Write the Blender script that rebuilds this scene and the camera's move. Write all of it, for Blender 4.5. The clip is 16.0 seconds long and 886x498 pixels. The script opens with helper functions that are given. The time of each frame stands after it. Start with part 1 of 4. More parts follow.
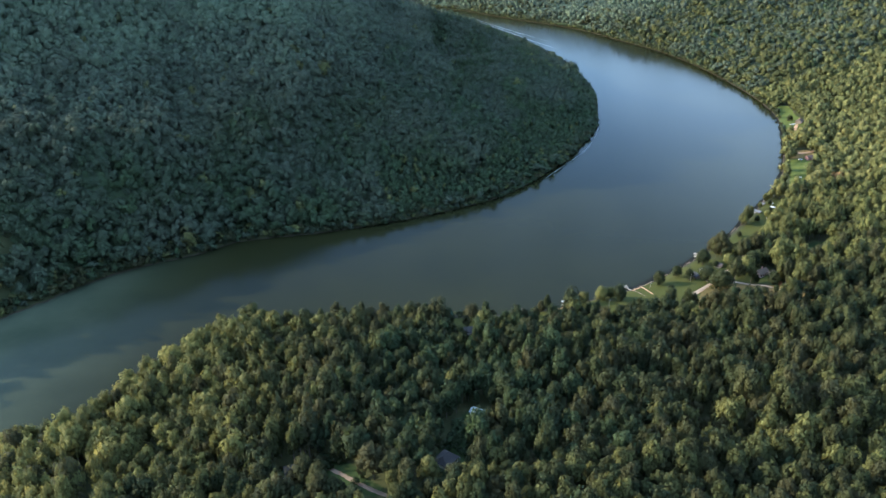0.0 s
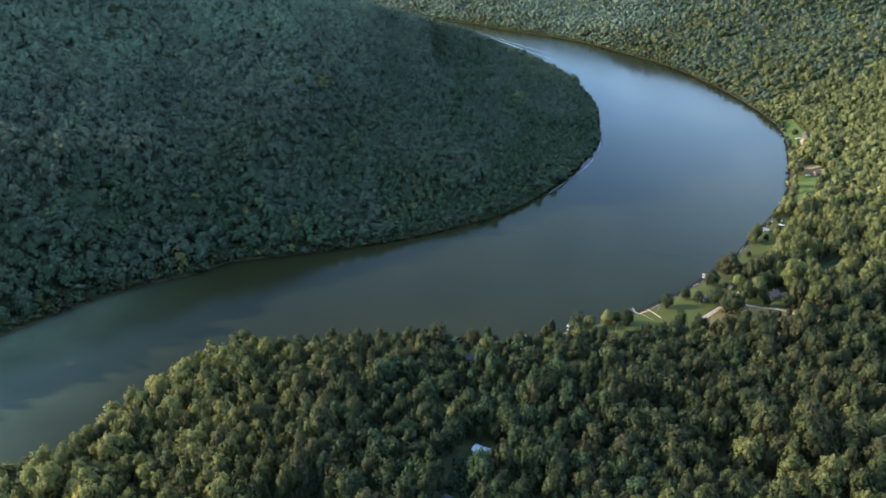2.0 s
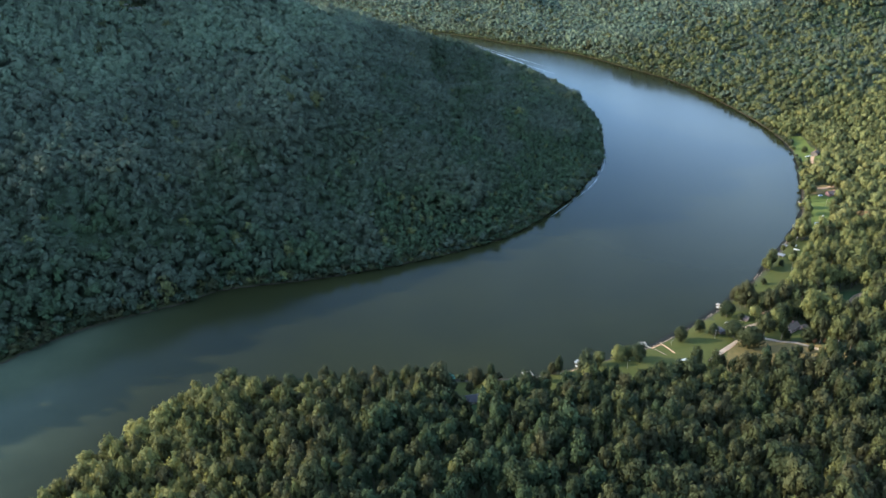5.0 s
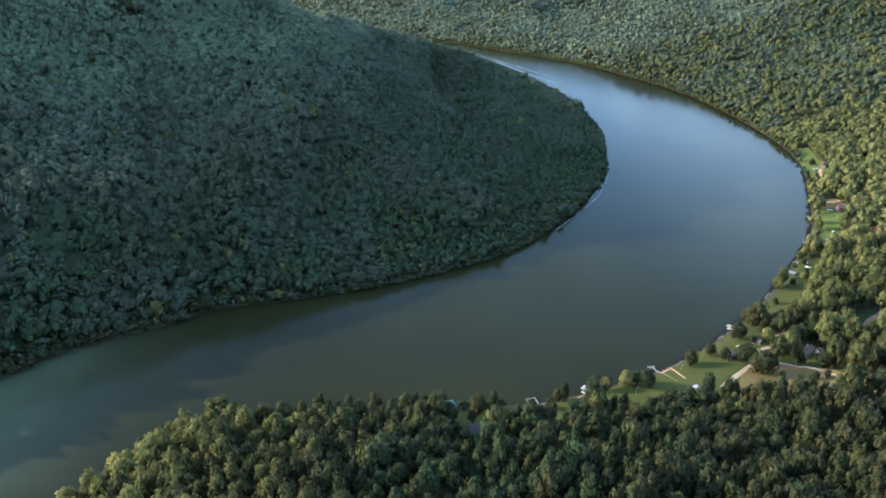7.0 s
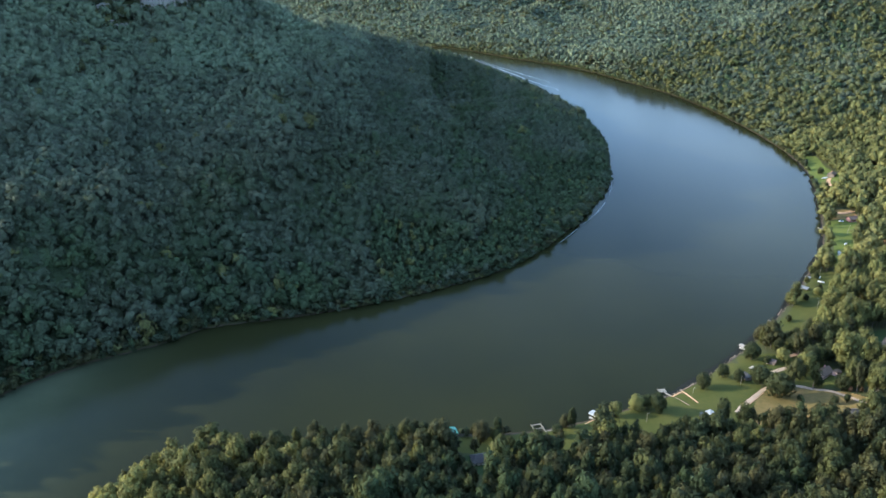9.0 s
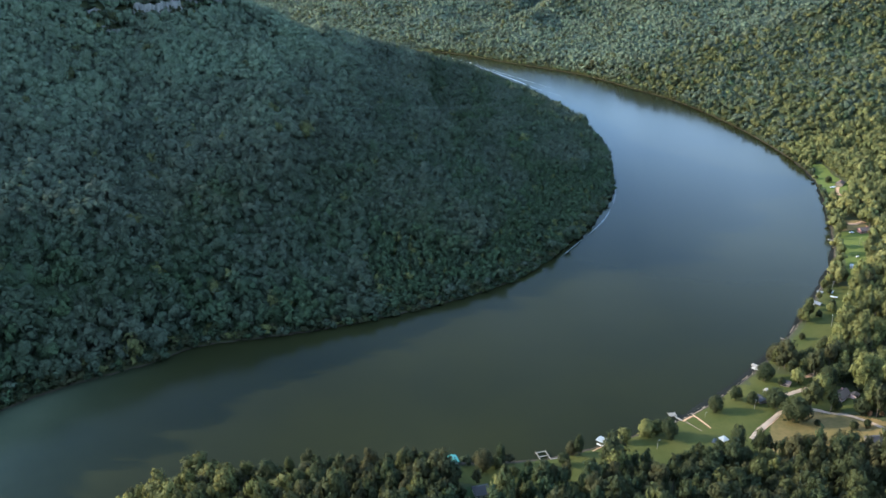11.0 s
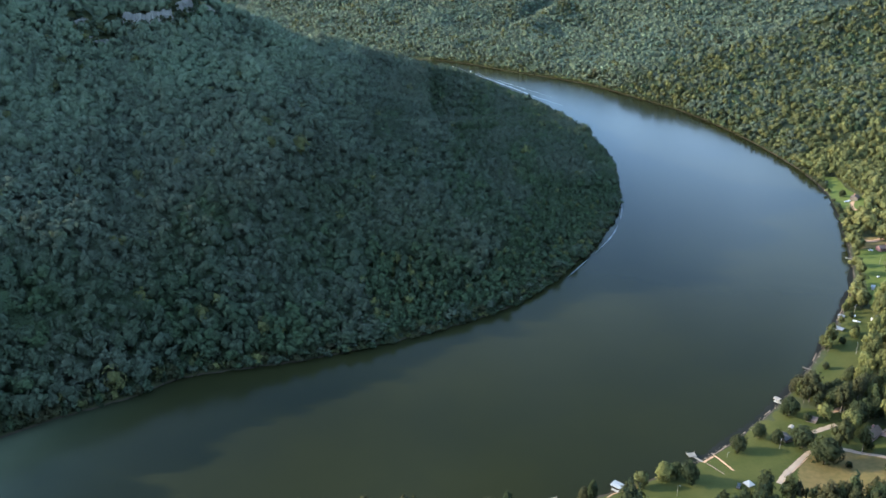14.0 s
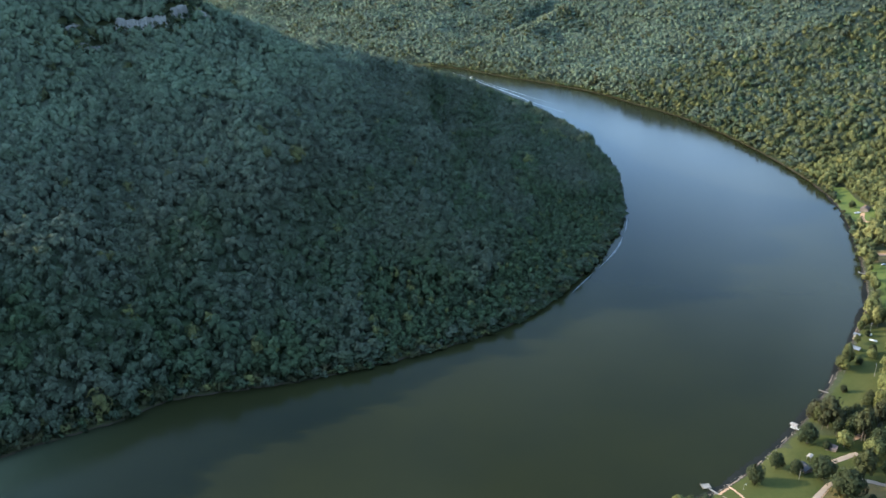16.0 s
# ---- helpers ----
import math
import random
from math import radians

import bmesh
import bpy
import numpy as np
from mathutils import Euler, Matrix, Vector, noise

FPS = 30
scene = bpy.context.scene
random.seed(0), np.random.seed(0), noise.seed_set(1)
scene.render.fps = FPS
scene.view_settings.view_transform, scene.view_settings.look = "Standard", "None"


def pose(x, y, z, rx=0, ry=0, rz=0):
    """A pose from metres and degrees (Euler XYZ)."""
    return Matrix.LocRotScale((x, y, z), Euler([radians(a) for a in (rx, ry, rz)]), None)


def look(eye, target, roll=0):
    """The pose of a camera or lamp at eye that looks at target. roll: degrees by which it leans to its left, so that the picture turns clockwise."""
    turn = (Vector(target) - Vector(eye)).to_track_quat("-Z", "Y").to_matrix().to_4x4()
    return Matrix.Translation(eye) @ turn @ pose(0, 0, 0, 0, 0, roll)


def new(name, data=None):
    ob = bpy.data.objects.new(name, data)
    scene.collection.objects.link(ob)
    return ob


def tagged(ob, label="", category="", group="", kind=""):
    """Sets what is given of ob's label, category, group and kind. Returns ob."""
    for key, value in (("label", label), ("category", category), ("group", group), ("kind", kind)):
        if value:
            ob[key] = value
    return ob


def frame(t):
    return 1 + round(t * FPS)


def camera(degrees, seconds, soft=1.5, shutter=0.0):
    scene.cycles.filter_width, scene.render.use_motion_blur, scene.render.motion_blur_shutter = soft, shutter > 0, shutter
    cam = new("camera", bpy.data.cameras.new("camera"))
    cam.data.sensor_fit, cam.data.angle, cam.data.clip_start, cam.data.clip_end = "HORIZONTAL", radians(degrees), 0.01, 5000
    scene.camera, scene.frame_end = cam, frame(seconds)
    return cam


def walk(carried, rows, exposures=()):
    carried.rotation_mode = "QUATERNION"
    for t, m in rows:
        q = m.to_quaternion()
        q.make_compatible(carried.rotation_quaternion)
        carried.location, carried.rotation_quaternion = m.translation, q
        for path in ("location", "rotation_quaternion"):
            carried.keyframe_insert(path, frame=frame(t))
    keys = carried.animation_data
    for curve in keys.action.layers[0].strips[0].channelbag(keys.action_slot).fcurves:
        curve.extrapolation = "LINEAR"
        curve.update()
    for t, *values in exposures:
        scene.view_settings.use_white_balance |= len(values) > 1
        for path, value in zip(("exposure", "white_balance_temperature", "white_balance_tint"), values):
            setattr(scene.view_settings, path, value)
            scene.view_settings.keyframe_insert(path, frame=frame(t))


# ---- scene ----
cam = camera(61.4, 16.0, 1.5)
PATH = [
    (0, (0.731, -1.566, 261.281), (0.697, 0.257, 260.46), -0.6),
    (0.5, (0.435, 3.852, 261.305), (0.402, 5.678, 260.489), -0.6),
    (1, (0.137, 9.286, 261.344), (0.104, 11.114, 260.534), -0.6),
    (1.5, (-0.154, 14.73, 261.391), (-0.186, 16.561, 260.587), -0.6),
    (2, (-0.433, 20.183, 261.444), (-0.464, 22.017, 260.646), -0.6),
    (2.5, (-0.688, 25.635, 261.499), (-0.719, 27.471, 260.706), -0.5),
    (3, (-0.922, 31.092, 261.554), (-0.952, 32.93, 260.765), -0.5),
    (3.5, (-1.149, 36.542, 261.603), (-1.178, 38.382, 260.818), -0.5),
    (4, (-1.375, 41.997, 261.649), (-1.404, 43.839, 260.87), -0.5),
    (4.2, (-1.469, 44.191, 261.665), (-1.497, 46.033, 260.888), -0.6),
    (6.5, (-2.585, 69.599, 262.27), (-2.612, 71.45, 261.511), -0.6),
    (7, (-2.837, 75.173, 262.326), (-2.863, 77.025, 261.571), -0.5),
    (7.5, (-3.105, 80.791, 262.371), (-3.13, 82.644, 261.619), -0.5),
    (8, (-3.375, 86.446, 262.409), (-3.4, 88.3, 261.66), -0.5),
    (8.5, (-3.636, 92.112, 262.44), (-3.66, 93.967, 261.694), -0.5),
    (9, (-3.861, 97.731, 262.466), (-3.886, 99.588, 261.722), -0.6),
    (11.5, (-4.748, 125.413, 262.687), (-4.771, 127.274, 261.955), -0.6),
    (12, (-4.926, 130.941, 262.702), (-4.949, 132.803, 261.973), -0.6),
    (12.5, (-5.126, 136.488, 262.71), (-5.149, 138.351, 261.984), -0.6),
    (13, (-5.365, 142.06, 262.715), (-5.388, 143.924, 261.991), -0.6),
    (13.5, (-5.635, 147.666, 262.718), (-5.657, 149.531, 261.997), -0.6),
    (14, (-5.929, 153.291, 262.72), (-5.951, 155.158, 262.001), -0.7),
    (14.5, (-6.236, 158.928, 262.721), (-6.258, 160.796, 262.006), -0.6),
    (15, (-6.546, 164.576, 262.724), (-6.568, 166.445, 262.011), -0.6),
    (15.5, (-6.852, 170.225, 262.727), (-6.873, 172.094, 262.017), -0.6),
    (16, (-7.159, 175.869, 262.727), (-7.179, 177.74, 262.02), -0.6),
]
walk(cam, [(t, look(e, g, r)) for t, e, g, r in PATH], [(0, 2.40, 5010, 10.5), (5, 2.45, 5000, 10.5), (16, 2.45, 4990, 10.5)])


# ---- world, sun ----
SUN_ELEVATION, SUN_AZIMUTH = 18.8, -83.0  # degrees up, degrees clockwise from +y
world = bpy.data.worlds.new("sky")
scene.world = world
world.use_nodes = True
wn = world.node_tree.nodes
sky = wn.new("ShaderNodeTexSky")
sky.sky_type, sky.sun_disc = "NISHITA", False
sky.sun_elevation, sky.sun_rotation = radians(SUN_ELEVATION), radians(SUN_AZIMUTH % 360)
sky.air_density, sky.dust_density, sky.ozone_density = 1.0, 1.3, 1.0
# thin high clouds all over the sky
spot = wn.new("ShaderNodeTexCoord")
puffs = wn.new("ShaderNodeTexNoise")
puffs.inputs["Scale"].default_value, puffs.inputs["Detail"].default_value, puffs.inputs["Roughness"].default_value = 3.2, 6.0, 0.55
drift = wn.new("ShaderNodeVectorMath")
drift.inputs[1].default_value = (4.2, 1.3, 2.6)
world.node_tree.links.new(spot.outputs["Generated"], drift.inputs[0])
world.node_tree.links.new(drift.outputs[0], puffs.inputs["Vector"])
cover = wn.new("ShaderNodeMapRange")
cover.interpolation_type = "SMOOTHSTEP"
for k, value in (("From Min", 0.40), ("From Max", 0.70), ("To Max", 0.7)):
    cover.inputs[k].default_value = value
world.node_tree.links.new(puffs.outputs["Fac"], cover.inputs["Value"])
veil = wn.new("ShaderNodeMix")
veil.data_type = "RGBA"
veil.inputs[7].default_value = (4.6, 5.6, 6.15, 1)
world.node_tree.links.new(cover.outputs[0], veil.inputs[0])
world.node_tree.links.new(sky.outputs[0], veil.inputs[6])
world.node_tree.links.new(veil.outputs[2], wn["Background"].inputs[0])
wn["Background"].inputs[1].default_value = 0.15

sun_way = Vector((math.sin(radians(SUN_AZIMUTH)) * math.cos(radians(SUN_ELEVATION)),
                  math.cos(radians(SUN_AZIMUTH)) * math.cos(radians(SUN_ELEVATION)), math.sin(radians(SUN_ELEVATION))))
sun = new("sun", bpy.data.lights.new("sun", "SUN"))
sun.data.energy, sun.data.angle, sun.data.color = 3.1, radians(0.6), (1.0, 0.80, 0.48)
sun.matrix_world = look(sun_way * 1000, (0, 0, 0))


# ---- materials ----
def material(name, rough=0.8, metal=0.0, spec=0.3):
    m = bpy.data.materials.new(name)
    m.use_nodes = True
    b = m.node_tree.nodes["Principled BSDF"]
    b.inputs["Roughness"].default_value, b.inputs["Metallic"].default_value = rough, metal
    b.inputs["Specular IOR Level"].default_value = spec
    return m, m.node_tree.nodes, m.node_tree.links, b


def noise_node(nodes, links, scale, detail=4.0, rough=0.55):
    g = nodes.new("ShaderNodeNewGeometry")
    n = nodes.new("ShaderNodeTexNoise")
    n.inputs["Scale"].default_value, n.inputs["Detail"].default_value, n.inputs["Roughness"].default_value = scale, detail, rough
    links.new(g.outputs["Position"], n.inputs["Vector"])
    return n.outputs["Fac"]


def ramp(nodes, links, fac, stops):
    r = nodes.new("ShaderNodeValToRGB")
    while len(r.color_ramp.elements) < len(stops):
        r.color_ramp.elements.new(0.5)
    for e, (p, c) in zip(r.color_ramp.elements, stops):
        e.position, e.color = p, (*c, 1)
    links.new(fac, r.inputs[0])
    return r.outputs[0]


def mixed(nodes, links, fac, a, b, kind="MIX"):
    m = nodes.new("ShaderNodeMix")
    m.data_type, m.blend_type = "RGBA", kind
    for value, socket in ((fac, m.inputs[0]), (a, m.inputs[6]), (b, m.inputs[7])):
        if isinstance(value, (int, float)):
            socket.default_value = value
        elif isinstance(value, tuple):
            socket.default_value = (*value, 1)
        else:
            links.new(value, socket)
    return m.outputs[2]


def bump(nodes, links, bsdf, fac, strength, distance):
    b = nodes.new("ShaderNodeBump")
    b.inputs["Strength"].default_value, b.inputs["Distance"].default_value = strength, distance
    links.new(fac, b.inputs["Height"])
    links.new(b.outputs[0], bsdf.inputs["Normal"])


def surface(name, dark, light, scale, rough=0.85, relief=0.3, depth=0.05, metal=0.0, spec=0.15, coarse=None):
    """A surface that varies between two colours at two scales, with fine relief."""
    m, nodes, links, b = material(name, rough, metal, spec)
    fine = noise_node(nodes, links, scale, 6)
    wide = noise_node(nodes, links, coarse or scale * 0.12, 3)
    c = mixed(nodes, links, fine, dark, light)
    c = mixed(nodes, links, 0.45, c, ramp(nodes, links, wide, [(0.3, dark), (0.7, light)]))
    links.new(c, b.inputs["Base Color"])
    bump(nodes, links, b, fine, relief, depth)
    return m


def foliage(name, single, gaps, contrast=0.55, open_part=0.43):
    """Leaves: each tree has a tint of its own, with drifts of one kind of tree over the slopes; sprays are broken up by gaps."""
    m, nodes, links, b = material(name, 0.8, 0.0, 0.1)
    if single:
        spread = nodes.new("ShaderNodeMapRange")
        spread.inputs["To Min"].default_value, spread.inputs["To Max"].default_value = single
        links.new(nodes.new("ShaderNodeObjectInfo").outputs["Random"], spread.inputs["Value"])
        tint = spread.outputs[0]
    else:
        a = nodes.new("ShaderNodeAttribute")
        a.attribute_name = "tree_tint"
        tint = a.outputs["Fac"]
    # the lowest stops are pale grey-green, with haze put into the leaf colour
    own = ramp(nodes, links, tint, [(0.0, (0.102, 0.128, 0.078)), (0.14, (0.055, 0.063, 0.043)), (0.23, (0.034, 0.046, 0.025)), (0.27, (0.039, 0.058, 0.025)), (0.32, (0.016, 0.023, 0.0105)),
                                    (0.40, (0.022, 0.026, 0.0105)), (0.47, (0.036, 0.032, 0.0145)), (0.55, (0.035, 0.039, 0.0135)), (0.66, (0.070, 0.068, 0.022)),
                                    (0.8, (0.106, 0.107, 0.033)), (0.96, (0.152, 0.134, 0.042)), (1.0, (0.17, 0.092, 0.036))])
    drift = ramp(nodes, links, noise_node(nodes, links, 0.008, 3), [(0.35, (0.048, 0.076, 0.036)), (0.65, (0.096, 0.100, 0.036))])
    c = mixed(nodes, links, 0.1, own, drift)
    leaf = noise_node(nodes, links, 1.5, 5, 0.7)
    c = mixed(nodes, links, contrast, c, ramp(nodes, links, leaf, [(0.3, (0.36, 0.4, 0.42)), (0.7, (1.4, 1.34, 1.1))]), "MULTIPLY")
    links.new(c, b.inputs["Base Color"])
    bump(nodes, links, b, leaf, contrast * 0.8, 0.4)
    way = nodes.new("ShaderNodeAttribute")
    way.attribute_name = "spray_way"
    turn = nodes.new("ShaderNodeVectorTransform")
    turn.vector_type, turn.convert_from, turn.convert_to = "NORMAL", "OBJECT", "WORLD"
    links.new(way.outputs["Vector"], turn.inputs[0])
    links.new(turn.outputs[0], nodes["Bump"].inputs["Normal"])
    glow = nodes.new("ShaderNodeBsdfTranslucent")
    links.new(c, glow.inputs[0])
    mix = nodes.new("ShaderNodeMixShader")
    mix.inputs[0].default_value = 0.3
    links.new(b.outputs[0], mix.inputs[1])
    links.new(glow.outputs[0], mix.inputs[2])
    links.new(mix.outputs[0], nodes["Material Output"].inputs[0])
    if gaps:
        holes = nodes.new("ShaderNodeMapRange")
        holes.inputs["From Min"].default_value, holes.inputs["From Max"].default_value = open_part, open_part + 0.04
        links.new(noise_node(nodes, links, gaps, 2, 0.6), holes.inputs["Value"])
        clear = nodes.new("ShaderNodeBsdfTransparent")
        cut = nodes.new("ShaderNodeMixShader")
        links.new(holes.outputs[0], cut.inputs[0])
        links.new(clear.outputs[0], cut.inputs[1])
        links.new(mix.outputs[0], cut.inputs[2])
        links.new(cut.outputs[0], nodes["Material Output"].inputs[0])
    return m


LEAVES, LEAVES_FAR, LEAVES_ONE = foliage("woodland_leaves", False, 1.5, 0.78), foliage("far_leaves", False, 1.2, 0.25, 0.42), foliage("tree_leaves", (0.31, 0.70), 1.5, 0.78)
DARK_LEAVES, GOLD_LEAVES, OLIVE_LEAVES = foliage("dark_green_leaves", (0.37, 0.42), 1.5, 0.78), foliage("yellow_green_leaves", (0.66, 0.84), 1.5), foliage("olive_leaves", (0.46, 0.66), 1.5, 0.78)
BARK = surface("bark", (0.04, 0.031, 0.024), (0.10, 0.08, 0.063), 3.0)
LAWN = surface("lawn_grass", (0.021, 0.0295, 0.007), (0.061, 0.0555, 0.0145), 0.5, spec=0.03, relief=0.4, depth=0.1, coarse=0.035)
# brighter than the lawn: sun on the far bank put into the grass colour
MEADOW = surface("sunlit_meadow_grass", (0.042, 0.056, 0.011), (0.080, 0.088, 0.021), 0.5, spec=0.03, relief=0.4, depth=0.1, coarse=0.035)
DRY_LAWN = surface("dry_grass", (0.044, 0.044, 0.012), (0.145, 0.094, 0.038), 0.4, spec=0.03, relief=0.4, depth=0.1, coarse=0.05)
GRAVEL = surface("gravel", (0.145, 0.104, 0.068), (0.27, 0.20, 0.135), 1.2, relief=0.4)
CLAY = surface("bare_clay", (0.20, 0.115, 0.06), (0.33, 0.205, 0.115), 0.8, relief=0.4)
ROCK = surface("limestone", (0.055, 0.052, 0.044), (0.23, 0.215, 0.185), 0.45, relief=0.9, depth=1.2, coarse=0.03)
DIRT = surface("woodland_dirt", (0.085, 0.06, 0.04), (0.17, 0.125, 0.085), 0.8, relief=0.4)
BANK = surface("bank_earth", (0.09, 0.064, 0.040), (0.21, 0.15, 0.098), 0.9, relief=0.5)
STONE = surface("bank_stone", (0.055, 0.045, 0.035), (0.18, 0.142, 0.105), 0.9, coarse=0.06)
WEED = surface("water_weed", (0.008, 0.009, 0.0075), (0.019, 0.0185, 0.016), 0.5, rough=0.95, spec=0.0, relief=0.3, depth=0.1)


def water_material():
    m, nodes, links, b = material("river_water", 0.15, 0.0, 0.042)
    b.inputs["IOR"].default_value = 1.33
    b.inputs["Specular Tint"].default_value = (0.85, 1.0, 0.95, 1)
    silt = ramp(nodes, links, noise_node(nodes, links, 0.004, 4), [(0.3, (0.0084, 0.0096, 0.0041)), (0.7, (0.0150, 0.0154, 0.0047))])
    # pale silt wisps in the shallows off the near spur, plus painted haze
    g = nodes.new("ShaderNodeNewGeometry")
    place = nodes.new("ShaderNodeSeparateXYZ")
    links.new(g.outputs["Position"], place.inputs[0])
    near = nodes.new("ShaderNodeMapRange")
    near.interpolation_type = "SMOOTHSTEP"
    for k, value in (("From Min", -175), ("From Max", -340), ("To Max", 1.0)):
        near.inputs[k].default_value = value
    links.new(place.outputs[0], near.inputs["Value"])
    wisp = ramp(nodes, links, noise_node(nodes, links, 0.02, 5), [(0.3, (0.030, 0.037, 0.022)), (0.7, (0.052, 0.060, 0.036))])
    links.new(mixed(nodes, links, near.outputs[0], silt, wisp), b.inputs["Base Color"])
    bump(nodes, links, b, noise_node(nodes, links, 0.55, 3), 0.10, 0.12)
    return m


def ground_material():
    """Leaf litter and low growth, with bare mud along the water's edge."""
    m, nodes, links, b = material("forest_floor", 0.9, 0.0, 0.03)
    fine = noise_node(nodes, links, 0.35, 6)
    litter = mixed(nodes, links, fine, (0.020, 0.027, 0.010), (0.048, 0.046, 0.021))
    mud = mixed(nodes, links, fine, (0.022, 0.018, 0.013), (0.05, 0.038, 0.027))
    g = nodes.new("ShaderNodeNewGeometry")
    xyz = nodes.new("ShaderNodeSeparateXYZ")
    links.new(g.outputs["Position"], xyz.inputs[0])
    level = nodes.new("ShaderNodeMapRange")
    level.inputs["From Min"].default_value, level.inputs["From Max"].default_value = 0.25, 0.6
    links.new(xyz.outputs[2], level.inputs["Value"])
    links.new(mixed(nodes, links, level.outputs[0], mud, litter), b.inputs["Base Color"])
    bump(nodes, links, b, fine, 0.6, 0.3)
    return m


EARTH = ground_material()
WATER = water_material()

# ---- the valley: two shores, ridges behind them ----
LEFT_SHORE = [(-1200, -300), (-700, 25), (-480, 258), (-326, 461), (-274, 531), (-217, 571), (-188, 597), (-114, 618), (-47, 647),
              (15, 684), (63, 728), (117, 811), (155, 893), (177, 949), (194, 1020), (207, 1109), (212, 1170), (210, 1250), (206, 1345),
              (184, 1455), (150, 1580), (90, 1730), (15, 1870), (-95, 2030), (-300, 2220), (-700, 2470), (-1500, 2800)]
RIGHT_SHORE = [(-1000, -600), (-520, -120), (-400, 55), (-290, 218), (-238, 308), (-204, 350), (-184, 402), (-165, 433), (-130, 447),
               (-80, 452), (-20, 460), (30, 462), (62, 469), (88, 480), (110, 490), (133, 502), (163, 524), (195, 554), (238, 602),
               (287, 667), (334, 735), (363, 794), (405, 897), (442, 1009), (456, 1120), (456, 1262), (442, 1420), (416, 1559),
               (370, 1690), (312, 1852), (230, 1985), (143, 2099), (1, 2302), (-255, 2460), (-700, 2700), (-1500, 3050)]
LEFT_RIDGE = [(-1500, 800, 330), (-700, 900, 305), (-430, 1090, 262), (-335, 1105, 238), (-298, 1135, 203), (-256, 1250, 158), (-218, 1400, 131),
              (-151, 1540, 102), (-40, 1650, 56), (60, 1550, 22), (110, 1450, 18), (145, 1380, 24), (172, 1300, 24)]
RIGHT_RIDGE = [(1500, 1500, 330), (930, 1690, 235), (834, 1700, 180), (725, 1740, 133), (580, 1760, 80), (470, 1780, 48)]
RAVINE = [(30, 2345), (86, 2415), (136, 2475), (185, 2570), (234, 2668), (330, 2850)]
FAR_RIDGE = [(1400, 2300, 270), (700, 2560, 205), (369, 2620, 138), (215, 2440, 74)]


def curve_points(points, n=5):
    """A smooth line through the given corners."""
    p = np.array(points, float)
    p = np.vstack((2 * p[0] - p[1], p, 2 * p[-1] - p[-2]))
    out = []
    for a, b, c, d in zip(p, p[1:], p[2:], p[3:]):
        for u in np.arange(n) / n:
            out.append(0.5 * (2 * b + (c - a) * u + (2 * a - 5 * b + 4 * c - d) * u * u + (3 * b - a - 3 * c + d) * u ** 3))
    return np.array(out + [p[-2]])


def near_line(x, y, line):
    """For each place: the distance to a line, and the line's third number there."""
    best, value = np.full(x.shape, 1e9), np.zeros(x.shape)
    for a, b in zip(line, line[1:]):
        e = b[:2] - a[:2]
        u = np.clip(((x - a[0]) * e[0] + (y - a[1]) * e[1]) / max(e @ e, 1e-9), 0, 1)
        d = np.hypot(x - a[0] - u * e[0], y - a[1] - u * e[1])
        if len(a) > 2:
            value = np.where(d < best, a[2] + u * (b[2] - a[2]), value)
        best = np.minimum(best, d)
    return best, value


def inside(x, y, polygon):
    hit = np.zeros(np.shape(x), bool)
    for (ax, ay), (bx, by) in zip(polygon, np.roll(polygon, -1, 0)):
        if ay != by:
            hit ^= ((ay > y) != (by > y)) & (x < (bx - ax) * (y - ay) / (by - ay) + ax)
    return hit


LEFT_LINE, RIGHT_LINE = curve_points(LEFT_SHORE), curve_points(RIGHT_SHORE)
LEFT_LAND = np.vstack((LEFT_LINE, [(-4500, 2800), (-4500, -300)]))
RIGHT_LAND = np.vstack((RIGHT_LINE, [(-1500, 5200), (4000, 5200), (4000, -2000), (-1000, -2000)]))


def waves(x, y, size, seed):
    """Gentle unevenness, between -1 and 1."""
    r = np.random.RandomState(seed)
    total = np.zeros(np.shape(x))
    for k in range(7):
        a, f, p = r.uniform(0, 6.28), r.uniform(0.6, 1.7) / size, r.uniform(0, 6.28)
        total += np.sin((x * np.cos(a) + y * np.sin(a)) * f * 6.28 + p)
    return total / 4


def smooth(v, a, b):
    u = np.clip((v - a) / (b - a), 0, 1)
    return u * u * (3 - 2 * u)


